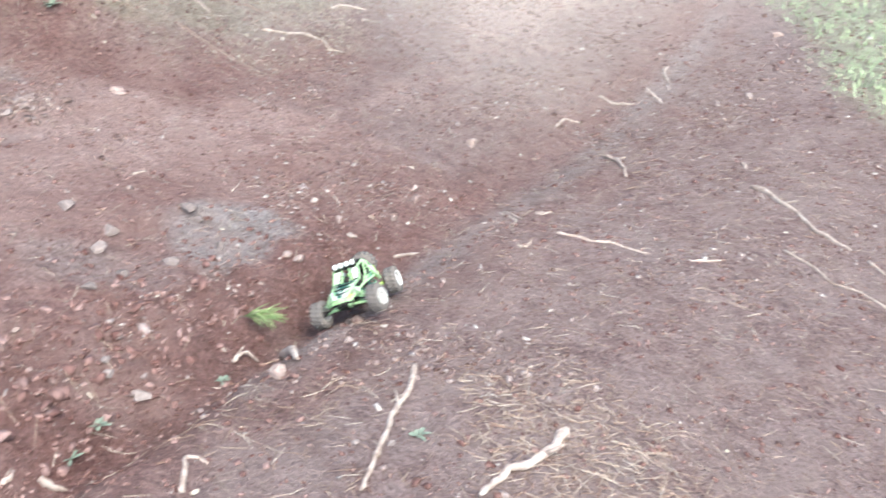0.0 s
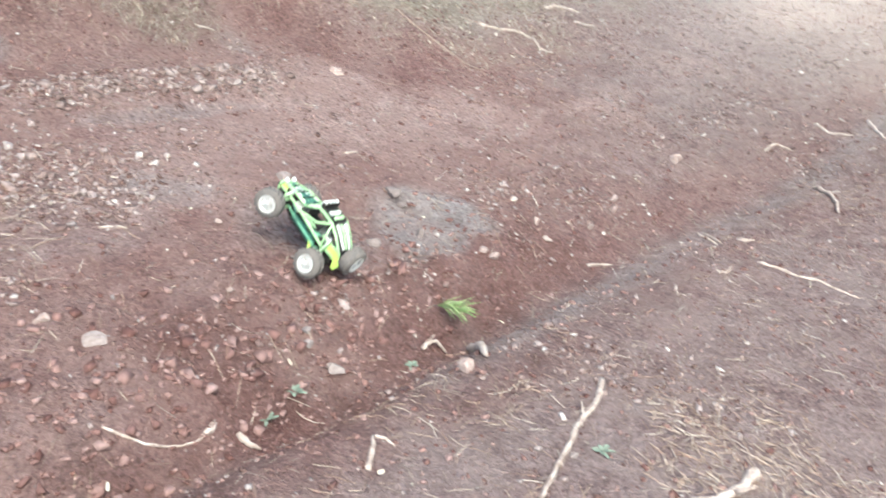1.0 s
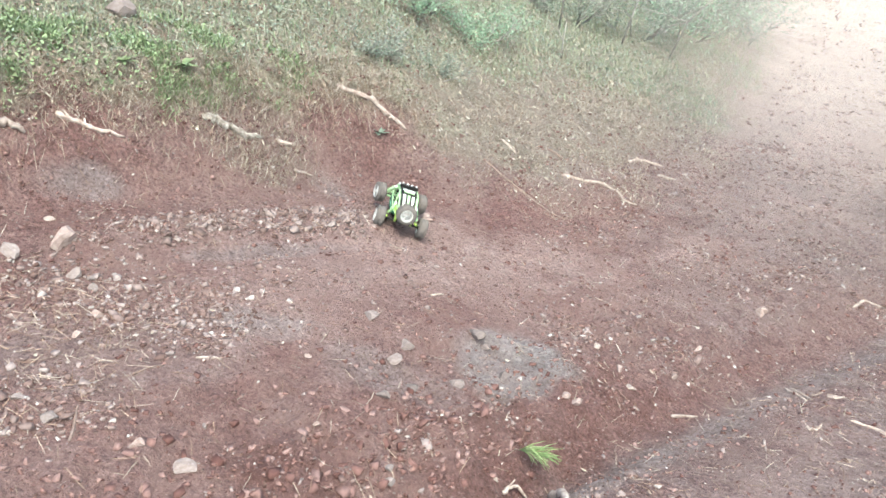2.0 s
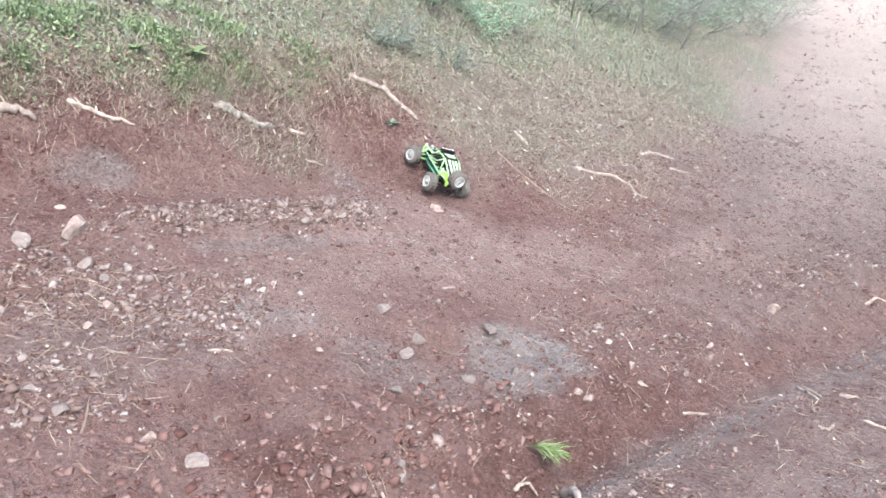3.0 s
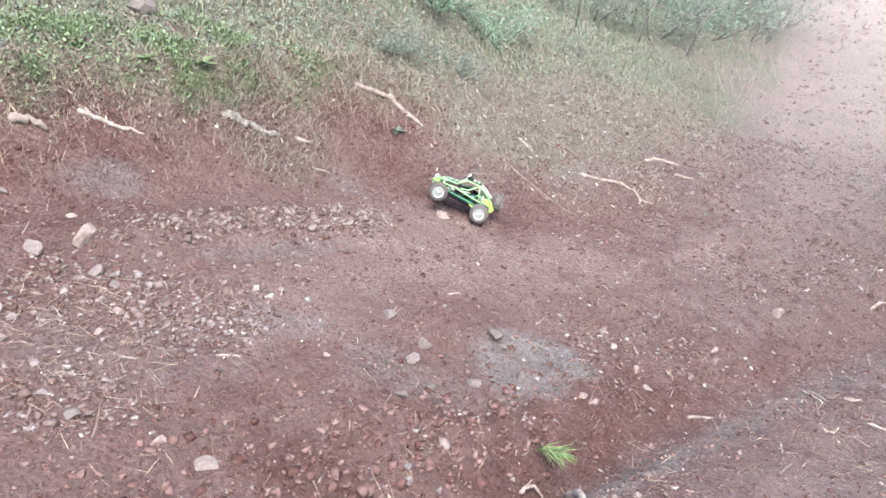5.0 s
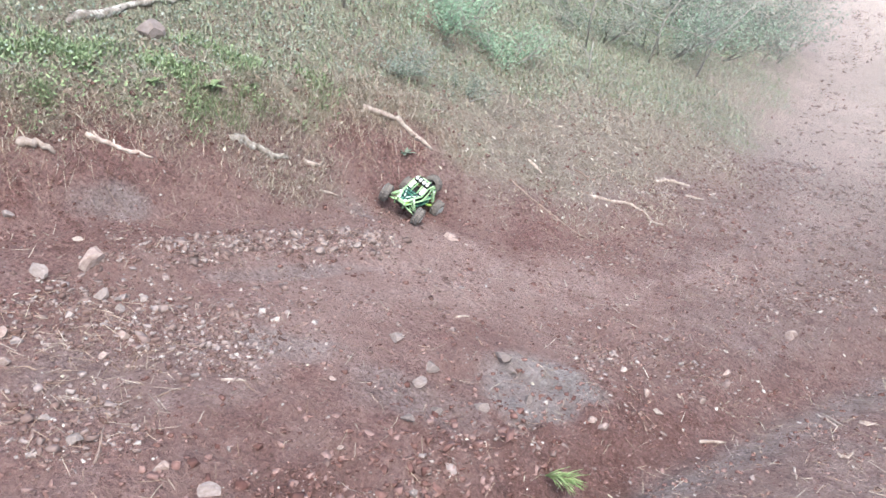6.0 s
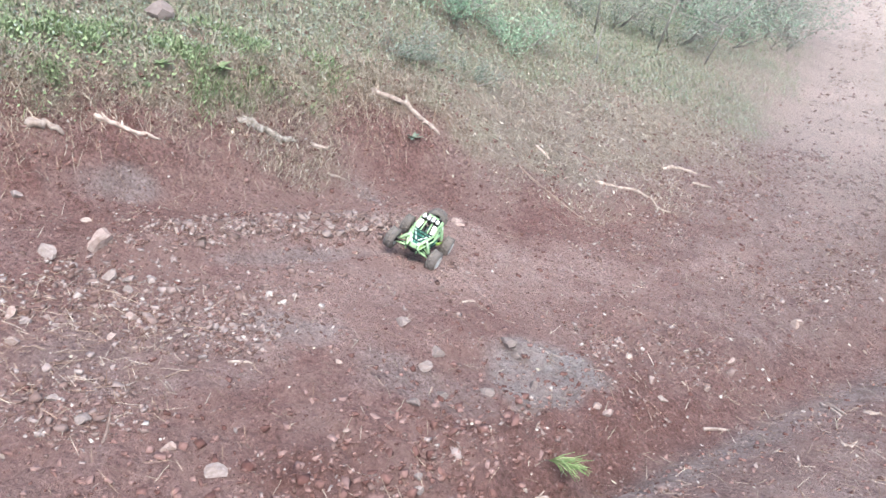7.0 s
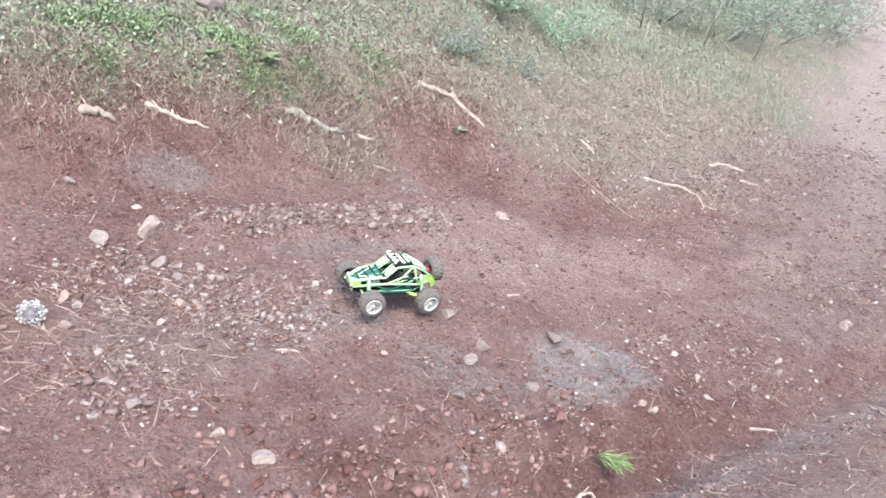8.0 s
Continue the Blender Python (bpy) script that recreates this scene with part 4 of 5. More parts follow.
def needle_density(x, y):
    s = bank_side(x, y)
    pile = blob(x, y, 1.08, 1.55, 0.3, 0.4, 20, 0.5, 71) + 0.5 * blob(x, y, 0.35, 1.93, 0.35, 0.1, 10, 0.5, 73)
    left = 0.3 * blob(x, y, -1.15, 2.45, 0.4, 0.4, 0, 0.6, 75)
    edge = 0.45 * np.exp(-((s - 0.3) / 0.14) ** 2) * (1 - smooth(-0.3, 0.6, x))
    return np.clip(0.03 + 0.55 * pile + left + edge + 0.06 * smooth(0.1, 0.4, -gully_side(x, y)), 0, 1)


nx_, ny_ = scatter(RNG, 10000, needle_density)
v_, f_ = strips(RNG, nx_, ny_, RNG.uniform(0.025, 0.09, 10000), np.full(10000, 0.0019), 0.95, 0.0, 0.006, flat=True)
joined("pine_needles", v_, f_, NEEDLES, "dry tan pine needles strewn over the earth", "pine needles")


def litter_density(x, y):
    s, n = bank_side(x, y), fbm(x * 2.6, y * 2.6, 3, 83)
    left = smooth(0.16, 0.36, s + 0.5 * n) * (1 - 0.6 * smooth(0.7, 1.2, s)) + 0.6 * blob(x, y, -0.8, 4.05, 0.42, 0.18, 38, 1.0, 85)
    bare = 1 - 0.85 * blob(x, y, -0.1, 4.45, 0.3, 0.3, 0, 0.5, 87)
    right = smooth(-0.05, 0.3, s + 0.5 * n) * (1 - 0.6 * smooth(1.4, 3.0, s))
    k = smooth(-0.3, 0.2, x)
    return np.clip(0.02 + (left * (1 - k) + right * k) * bare * (0.45 + 1.6 * np.clip(n + 0.25, 0, 1)), 0, 1) * (x < 3.8)


nx_, ny_ = scatter(RNG, 3600, litter_density, (-2.4, 3.8, 1.2, 8.5))
v_, f_ = strips(RNG, nx_, ny_, RNG.uniform(0.010, 0.024, 3600), RNG.uniform(0.004, 0.011, 3600), 0.95, 0.0, 0.012, flat=True)
joined("leaf_litter", v_, f_, LITTER, "dead brown leaves and bark crumbs on the bank", "leaf litter")
nx_, ny_ = scatter(RNG, 52000, litter_density, (-2.4, 3.8, 2.4, 8.5))
v_, f_ = strips(RNG, nx_, ny_, RNG.uniform(0.015, 0.07, 52000), RNG.uniform(0.0014, 0.003, 52000), RNG.uniform(0.8, 0.99, 52000), RNG.uniform(-0.1, 0.1, 52000), 0.004)
joined("twig_litter", v_, f_, LITTER, "matted dry twigs, needles and dead stems on the bank", "twig litter")


def bank_litter(x, y):
    s, n = bank_side(x, y), fbm(x * 3.3, y * 3.3, 3, 89)
    band = np.exp(-((s - 0.36 - 0.3 * n) / 0.13) ** 2) * (1 - smooth(-0.35, 0.05, x))
    heap = 0.6 * blob(x, y, -0.8, 4.06, 0.4, 0.16, 38, 1.0, 85)
    bare = 1 - 0.9 * blob(x, y, -0.1, 4.45, 0.3, 0.3, 0, 0.5, 87)
    return np.clip((band + heap) * bare * (0.35 + 2.2 * np.clip(n + 0.15, 0, 1)), 0, 1)


nx_, ny_ = scatter(RNG, 15000, bank_litter, (-2.2, 0.2, 3.0, 5.2))
v_, f_ = strips(RNG, nx_, ny_, RNG.uniform(0.015, 0.06, 15000), RNG.uniform(0.0015, 0.0032, 15000), RNG.uniform(0.65, 0.97, 15000), RNG.uniform(-0.1, 0.1, 15000), 0.004)
joined("dry_stems", v_, f_, LITTER, "tangled dry tan stems hanging over the bank edge", "dry stems")


def grass_density(x, y):
    s = bank_side(x, y)
    n = fbm(x * 2.3, y * 2.3, 3, 81)
    left = 1.6 * smooth(0.34, 0.6, s + 0.4 * n) * (1 - smooth(-0.6, 0.1, x))
    right = (0.8 * smooth(0.75, 1.5, s + 0.9 * n) + 0.7 * smooth(0.1, 0.35, s + 0.4 * n) * smooth(6.0, 7.0, y)) * smooth(-0.6, 0.1, x)
    return np.clip((left + right) * (0.5 + 1.2 * n + 0.3), 0, 1)


def grass(name, count, density, area, length, width, mat, label):
    x, y = scatter(RNG, count, density, area)
    v, f = strips(RNG, x, y, RNG.uniform(*length, count), RNG.uniform(*width, count), RNG.uniform(0.35, 0.95, count), RNG.uniform(0.0, 0.3, count))
    return joined(name, v, f, mat, label, "grass")


grass("grass", 95000, grass_density, (-3.0, 4.5, 2.6, 10.5), (0.015, 0.07), (0.002, 0.0045), GRASS, "sparse mixed dry and green grass on the bank")
grass("tall_grass", 700, lambda x, y: grass_density(x, y) * smooth(0.9, 1.4, bank_side(x, y)), (-3.0, 4.0, 3.0, 9.5), (0.2, 0.42), (0.002, 0.004), GRASS, "thin tall straw-coloured grass stalks on the bank")


def far_turf(x, y):
    return soil_map(x, y)[..., 2] * (bank_side(x, y) < -0.8)


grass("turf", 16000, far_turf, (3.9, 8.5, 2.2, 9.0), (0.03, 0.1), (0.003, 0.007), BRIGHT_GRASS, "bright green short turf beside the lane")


def small_leaves(name, count, density, area, size, mat, label):
    """Low broad-leaved ground cover: little leaves on the soil at all angles."""
    x, y = scatter(RNG, count, density, area)
    a, t = RNG.uniform(0, 6.28, count), RNG.uniform(0.0, 0.9, count)
    d = np.stack([np.cos(a), np.sin(a), t], -1)
    s = np.stack([-np.sin(a), np.cos(a), RNG.uniform(-0.3, 0.3, count)], -1)
    at = np.stack([x, y, ground_z(x, y) + RNG.uniform(0.0, 0.04, count)], -1)
    w = RNG.uniform(*size, count)[:, None]
    verts = np.stack([at, at + d * w * 0.3 + s * w * 0.3, at + d * w * 0.7 + s * w * 0.28, at + d * w, at + d * w * 0.7 - s * w * 0.28, at + d * w * 0.3 - s * w * 0.3], 1)
    return joined(name, verts, [(0, 1, 2, 3), (0, 3, 4, 5)], mat, label, "ground cover")


def green_patch(x, y):
    return smooth(-0.22, 0.12, fbm(x * 5, y * 5, 3, 95)) * np.clip(blob(x, y, -1.25, 4.16, 0.8, 0.24, 40, 0.9, 91) + 0.8 * blob(x, y, -1.7, 3.85, 0.35, 0.35, 0, 0.7, 93), 0, 1)


grass("fresh_grass", 5500, lambda x, y: green_patch(x, y) * (fbm(x * 5, y * 5, 2, 97) > 0), (-2.6, -0.4, 3.0, 4.9), (0.02, 0.06), (0.0022, 0.0045), GREEN_LEAF, "fresh green grass along the bank edge")
small_leaves("ground_cover", 2300, green_patch, (-2.6, -0.4, 3.0, 4.9), (0.008, 0.02), GREEN_LEAF, "fresh green low weeds along the bank edge")
small_leaves("dull_ground_cover", 42000, lambda x, y: np.clip(0.8 * grass_density(x, y), 0, 1), (-3.0, 3.6, 3.2, 9.0), (0.006, 0.018), DULL_LEAF, "grey-green low herbs among the grass")

for x, y, size in ((-1.05, 4.16, 0.1), (-1.26, 4.0, 0.07), (-1.5, 3.9, 0.06), (-0.9, 4.32, 0.05)):
    rosette(x, y, size, "bright green leafy rosette weed on the bank edge")
rosette(-0.2, 4.6, 0.07, "small pale green sprout under the root end", DULL_LEAF)
for x, y, size in ((-0.12, 1.98, 0.05), (-0.19, 1.89, 0.045), (0.22, 2.2, 0.04), (0.68, 1.71, 0.05)):
    rosette(x, y, size * 0.85, "small grey-green seedling on the gully side", DULL_LEAF, 9)

stick(BARK, ((-1.7, 4.27), (-1.61, 4.46), (-1.52, 4.66), (-1.43, 4.85), (-1.33, 5.06)), 0.024, "log", "fallen grey log lying in the grass", "log", 0.7)
stone(-1.39, 4.46, 0.15, GREY_STONE, "grey boulder in the grass beside the log", 0.8)
needle_sprig(0.31, 2.45, 0.145, -24, "torn green pine sprig lying in the gully")
pine_cone(-1.345, 2.30, 0.088)

def dead_stem(x, y, tall, lean, label):
    """A thin dry upright stem with a fork."""
    rng = random.Random(int(x * 311 + y * 97))
    z = gz(x, y) - 0.02
    top = (x + lean, y, z + tall)
    bm = sweep(bmesh.new(), [(x, y, z), (x + lean * 0.3, y, z + tall * 0.5), top], [0.009, 0.007, 0.004], 7, 0.12, rng)
    mid = Vector((x + lean * 0.3, y, z + tall * 0.5))
    sweep(bm, [mid, mid + Vector((-lean, 0.05, tall * 0.2)), mid + Vector((-lean * 1.4 - 0.05, 0.05, tall * 0.42))], [0.005, 0.004, 0.002], 6, 0.1, rng)
    return tagged(part("dead_stem", bm, TWIG), label, "stem")


dead_stem(1.15, 7.75, 0.6, 0.12, "thin grey dead stem standing on the slope")
dead_stem(1.05, 6.85, 0.3, 0.03, "short pale dead stem standing on the slope")
dead_stem(-0.6, 5.7, 0.5, 0.02, "thin brown dead stem standing in the grass")
dead_stem(1.75, 8.1, 0.8, 0.4, "leaning grey dead branch at the wood edge")
dead_stem(2.2, 8.2, 0.7, 0.5, "leaning pale dead branch at the wood edge")
shrub("shrub", 0.0, 6.15, 0.55, 1.0, DARK_LEAF, 8000, 0.017, "soft green feathery bush on the grassy slope", 3)
shrub("shrub", 0.42, 6.45, 0.45, 1.1, DARK_LEAF, 4500, 0.017, "pale green thin bush on the grassy slope", 4)
shrub("shrub", -0.25, 5.15, 0.26, 1.0, DULL_LEAF, 3000, 0.013, "low grey-green bush above the bank", 5)
shrub("shrub", 0.1, 5.35, 0.24, 1.1, DULL_LEAF, 2600, 0.013, "low grey-green bush above the bank", 15)
shrub("shrub", 1.35, 8.4, 0.7, 1.0, DULL_LEAF, 3000, 0.02, "bare grey twiggy shrub at the wood edge", 6)
shrub("shrub", 2.0, 8.7, 0.9, 1.0, DULL_LEAF, 5000, 0.02, "tangled grey twiggy shrub at the wood edge", 7)
shrub("shrub", 2.6, 9.2, 1.0, 1.0, DARK_LEAF, 5000, 0.024, "green and grey shrub at the wood edge", 8)
shrub("shrub", 3.3, 9.7, 1.0, 1.0, DULL_LEAF, 4500, 0.026, "pale leafy shrub at the bend of the lane", 9)
shrub("shrub", 3.75, 10.5, 1.1, 0.9, DULL_LEAF, 3500, 0.04, "sparse pale leafy shrub at the bend of the lane", 11)
shrub("shrub", 2.4, 10.2, 1.4, 0.9, DULL_LEAF, 5000, 0.04, "dense grey-green shrub behind the wood edge", 10)
shrub("shrub", 0.6, 9.4, 1.2, 0.9, DARK_LEAF, 6000, 0.035, "green shrub behind the slope", 12)
shrub("shrub", -1.0, 6.2, 0.6, 0.9, DULL_LEAF, 5000, 0.022, "grey-green shrub above the bank", 13)



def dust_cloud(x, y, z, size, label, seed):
    """Thin dust in the air: two open curved sheets, one behind the other, stand in for the haze."""
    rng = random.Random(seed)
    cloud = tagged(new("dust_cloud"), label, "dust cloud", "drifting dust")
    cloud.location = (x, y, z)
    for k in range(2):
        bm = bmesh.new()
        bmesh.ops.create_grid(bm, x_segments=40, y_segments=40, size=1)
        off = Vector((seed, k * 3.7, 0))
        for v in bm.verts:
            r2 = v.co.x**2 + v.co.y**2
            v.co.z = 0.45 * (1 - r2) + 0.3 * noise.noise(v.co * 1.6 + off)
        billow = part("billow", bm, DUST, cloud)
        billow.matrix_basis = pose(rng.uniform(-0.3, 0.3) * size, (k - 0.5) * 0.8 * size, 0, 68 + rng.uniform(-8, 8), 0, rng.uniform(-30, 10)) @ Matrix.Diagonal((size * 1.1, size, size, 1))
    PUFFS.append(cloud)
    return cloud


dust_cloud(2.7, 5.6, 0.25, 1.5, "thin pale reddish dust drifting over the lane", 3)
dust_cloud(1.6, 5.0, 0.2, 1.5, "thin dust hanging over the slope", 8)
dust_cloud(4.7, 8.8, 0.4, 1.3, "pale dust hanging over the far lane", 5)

# sticks, roots and twigs
stick(WOOD, ((-1.62, 3.42), (-1.57, 3.46), (-1.51, 3.47)), 0.0205, "log_stub", "short bleached log stub half buried in the red bank", "log", 0.3)
stick(WOOD, ((-1.44, 3.62), (-1.38, 3.63), (-1.31, 3.66), (-1.21, 3.71)), 0.0125, "stick", "long bleached broken stick lying on the red bank", "stick", 0.3)
stick(BARK, ((-0.96, 4.01), (-0.88, 4.06), (-0.81, 4.08), (-0.72, 4.13)), 0.0235, "log", "weathered grey lichen-covered log lying on the bank edge", "log", 0.0)
stick(WOOD, ((-0.66, 4.18), (-0.58, 4.23)), 0.0135, "stick", "short pale stick beside the grey log", "stick", 0.3)
stick(WOOD, ((-0.58, 4.12), (-0.5, 4.16)), 0.008, "twig", "short pale twig on red earth", "twig", 0.3)
stick(WOOD, ((-0.41, 4.66), (-0.33, 4.7), (-0.24, 4.72), (-0.18, 4.7), (-0.12, 4.69), (-0.06, 4.68)), 0.018, "root", "bleached curving root running down the bank", "root", 0.3)
stick(WOOD, ((0.47, 5.04), (0.51, 4.98), (0.54, 4.91)), 0.0095, "twig", "thin pale twig on the slope", "twig", 0.3)
stick(ROOT, ((0.74, 5.12), (0.83, 5.07)), 0.01, "twig", "thin brown twig on the slope", "twig", 0.3)
stick(ROOT, ((0.35, 4.77), (0.46, 4.68), (0.57, 4.62), (0.67, 4.53), (0.77, 4.5)), 0.007, "root", "thin brown root exposed along the track edge", "root", 0.1)
stick(WOOD, ((0.8, 4.91), (0.93, 4.95), (1.06, 5.0), (1.14, 4.99), (1.17, 4.92), (1.25, 4.92)), 0.0125, "root", "pale bent root exposed at the foot of the slope", "root", 0.05)
stick(WOOD, ((1.29, 5.42), (1.42, 5.55), (1.56, 5.62)), 0.0145, "stick", "pale broken stick on the dusty slope", "stick", 0.05)
stick(WOOD, ((1.48, 5.41), (1.62, 5.5)), 0.013, "twig", "short pale twig on the dusty slope", "twig", 0.3)
stick(WOOD, ((1.54, 3.22), (1.55, 3.15), (1.56, 3.07)), 0.01, "twig", "short pale twig on grey-brown earth", "twig", 0.3)
stick(WOOD, ((1.65, 3.13), (1.71, 3.1)), 0.006, "twig", "thin pale twig on grey-brown earth", "twig", 0.3)
stick(WOOD, ((0.95, 2.89), (1.06, 2.92)), 0.01, "stick", "short pale stick at the gully edge", "stick", 0.3)
stick(WOOD, ((1.42, 2.79), (1.45, 2.77), (1.5, 2.83)), 0.0055, "twig", "bent pale twig on grey-brown earth", "twig", 0.3)
stick(WOOD, ((0.05, 3.26), (0.1, 3.3)), 0.007, "twig", "tiny pale twig on the track", "twig", 0.3)
stick(WOOD, ((0.13, 2.48), (0.14, 2.44)), 0.0045, "twig", "tiny pale twig by the hollow", "twig", 0.3)
stick(WOOD, ((-0.68, 2.47), (-0.61, 2.5)), 0.0075, "stick", "dusty flat stick on the track", "stick", 0.1)
stick(ROOT, ((-0.83, 2.33), (-0.81, 2.36), (-0.76, 2.4)), 0.0045, "twig", "thin brown twig on gravel", "twig", 0.3)
stick(ROOT, ((-0.9, 1.99), (-0.91, 2.08), (-0.92, 2.13)), 0.005, "twig", "thin brown twig on gravel", "twig", 0.3)
stick(WOOD, ((0.77, 2.04), (0.74, 1.96), (0.7, 1.89), (0.66, 1.85), (0.63, 1.8), (0.59, 1.72), (0.56, 1.67), (0.52, 1.6), (0.48, 1.53)), 0.011, "root", "long bleached crooked root lying on the mound", "root", 0.5)
stick(WOOD, ((1.08, 1.64), (1.03, 1.59), (0.97, 1.55), (0.91, 1.52), (0.86, 1.52), (0.81, 1.48), (0.75, 1.44)), 0.0155, "root", "thick bleached crooked branch lying on dry needles", "branch", 0.6)
stick(WOOD, ((0.42, 2.34), (0.44, 2.26), (0.44, 2.13)), 0.0195, "root", "stubby bleached root end sticking out of the gully side", "root", 0.6)
stick(WOOD, ((0.26, 2.28), (0.28, 2.3), (0.31, 2.32), (0.34, 2.31)), 0.008, "root", "arched pale root loop at the gully bottom", "root", 1.2)
stick(WOOD, ((0.07, 1.62), (0.08, 1.68), (0.09, 1.74)), 0.0095, "root", "bleached root peg sticking out of the mound", "root", 0.5)
stick(WOOD, ((0.09, 1.74), (0.12, 1.74), (0.14, 1.71)), 0.006, "twig", "short pale twig beside the root peg", "twig", 0.3)
stick(WOOD, ((-0.26, 1.82), (-0.23, 1.8), (-0.2, 1.79)), 0.012, "bark_chip", "flat pale bark chip on the gully side", "bark chip", 0.2)
stick(WOOD, ((-0.33, 1.78), (-0.31, 1.82)), 0.009, "stick", "pale broken stick at the gully side", "stick", 0.3)
stick(WOOD, ((-0.55, 1.71), (-0.46, 1.71), (-0.4, 1.73), (-0.34, 1.77), (-0.31, 1.83)), 0.0045, "twig", "long thin bent pale twig along the gully", "twig", 0.3)
stick(WOOD, ((2.3, 3.72), (2.31, 3.63), (2.29, 3.51), (2.24, 3.4)), 0.0125, "root", "knotted pale root stub rising from dusty ground", "root", 0.8)
stick(WOOD, ((2.7, 4.56), (2.74, 4.47), (2.86, 4.43)), 0.012, "twig", "pale bent twig on the dusty lane", "twig", 0.3)
stick(WOOD, ((3.03, 4.59), (3.01, 4.46), (2.98, 4.32)), 0.014, "twig", "short pale twig on the dusty lane", "twig", 0.3)
stick(WOOD, ((3.31, 4.85), (3.24, 4.75), (3.19, 4.59)), 0.015, "twig", "short bent pale twig on the dusty lane", "twig", 0.3)
stick(WOOD, ((2.22, 4.16), (2.32, 4.24), (2.42, 4.23)), 0.0095, "twig", "thin arched pale twig on the dusty lane", "twig", 0.3)
stick(WOOD, ((2.73, 3.1), (2.75, 3.02), (2.76, 2.91), (2.77, 2.82), (2.74, 2.68), (2.77, 2.61), (2.8, 2.5)), 0.016, "root", "long bleached root lying across the dusty ground", "root", 0.15)
stick(WOOD, ((2.47, 2.52), (2.51, 2.41), (2.52, 2.29), (2.59, 2.2), (2.62, 2.09), (2.69, 1.98)), 0.0085, "root", "long thin exposed root edging a small step", "root", 0.2)
stick(WOOD, ((1.63, 2.88), (1.7, 2.84), (1.75, 2.78), (1.82, 2.74), (1.86, 2.66), (1.9, 2.6)), 0.008, "root", "thin pale root half buried in grey-brown earth", "root", 0.1)
stick(WOOD, ((2.03, 2.51), (2.16, 2.49)), 0.007, "twig", "thin straight pale twig on dusty ground", "twig", 0.3)
stick(WOOD, ((2.81, 2.41), (2.8, 2.3)), 0.01, "twig", "pale twig on dusty ground", "twig", 0.3)
stick(WOOD, ((1.52, 3.23), (1.53, 3.15), (1.53, 3.06)), 0.0085, "twig", "short pale twig by the gully", "twig", 0.3)
stick(WOOD, ((1.64, 3.11), (1.66, 3.08), (1.71, 3.11)), 0.0075, "twig", "small curved pale twig by the gully", "twig", 0.3)
stick(WOOD, ((1.42, 2.77), (1.45, 2.78), (1.49, 2.81)), 0.0065, "twig", "small pale twig by the gully", "twig", 0.3)
stick(WOOD, ((2.86, 3.37), (2.82, 3.28)), 0.013, "twig", "short pale wood chip on dusty ground", "twig", 0.3)
stick(WOOD, ((1.22, 2.67), (1.19, 2.57)), 0.005, "twig", "tiny pale twig on the mound", "twig", 0.3)
stick(ROOT, ((0.29, 1.66), (0.31, 1.74)), 0.0035, "twig", "tiny brown twig on the mound", "twig", 0.3)

# stones and clods that stand out
stone(-1.24, 2.99, 0.106, STONE, "pinkish rounded rock at the track side", 0.7)
stone(-1.37, 2.86, 0.079, GREY_STONE, "grey rounded rock at the track side", 0.7)
stone(-1.16, 2.84, 0.073, GREY_STONE, "pale grey stone in the gravel", 0.7)
stone(-1.01, 2.6, 0.046, STONE, "pinkish stone in the gravel", 0.7)
stone(-1.03, 2.46, 0.04, STONE, "small pinkish stone in the gravel", 0.7)
stone(-0.97, 2.06, 0.049, GREY_STONE, "pale grey stone in the gravel patch", 0.7)
stone(-1.07, 2.12, 0.04, GREY_STONE, "grey stone in the gravel patch", 0.7)
stone(-0.74, 2.02, 0.043, STONE, "pinkish stone on red earth", 0.7)
stone(-0.61, 1.97, 0.069, CLOD, "flat grey stone bedded in red earth", 0.35)
stone(-0.14, 4.69, 0.045, WOOD, "small pale stone at the root end", 0.7)
stone(-1.33, 2.47, 0.053, STONE, "pinkish stone in the gravel", 0.7)
stone(0.52, 2.75, 0.041, STONE, "rounded pinkish pebble on red earth", 0.7)
stone(0.56, 2.73, 0.047, STONE, "rounded pinkish pebble on red earth", 0.7)
stone(1.62, 3.84, 0.059, STONE, "rounded pinkish pebble on the slope", 0.7)
stone(0.56, 3.08, 0.033, STONE, "small pinkish pebble on red earth", 0.7)
stone(1.17, 3.34, 0.044, STONE, "small pinkish pebble on red earth", 0.7)
stone(1.01, 3.11, 0.037, STONE, "small pinkish pebble on red earth", 0.7)
stone(0.77, 3.03, 0.036, STONE, "small pinkish pebble on red earth", 0.7)
stone(-1.1, 2.83, 0.032, GREY_STONE, "small pale pebble in the gravel", 0.7)
stone(-1.03, 2.87, 0.041, GREY_STONE, "small grey stone in the gravel", 0.7)
stone(-1.07, 2.75, 0.044, GREY_STONE, "small grey stone in the gravel", 0.7)
stone(-0.93, 2.56, 0.03, STONE, "small pinkish stone in the gravel", 0.7)
stone(-1.26, 2.33, 0.043, STONE, "pinkish stone in needle litter", 0.7)
stone(-1.59, 3.17, 0.045, GREY_STONE, "pale stone on the bank foot", 0.7)
stone(-1.35, 3.17, 0.04, WOOD, "flat pale stone on red earth", 0.35)
stone(-0.08, 2.13, 0.04, GREY_STONE, "grey stone in red earth", 0.7)
stone(-0.36, 2.62, 0.026, STONE, "small stone on the track", 0.7)
stone(-0.3, 2.28, 0.027, STONE, "small stone on the track", 0.7)
stone(-0.6, 2.18, 0.023, GREY_STONE, "small grey stone in the gravel", 0.7)
stone(0.37, 2.08, 0.067, STONE, "rounded pinkish rock half buried in the mound", 0.7)
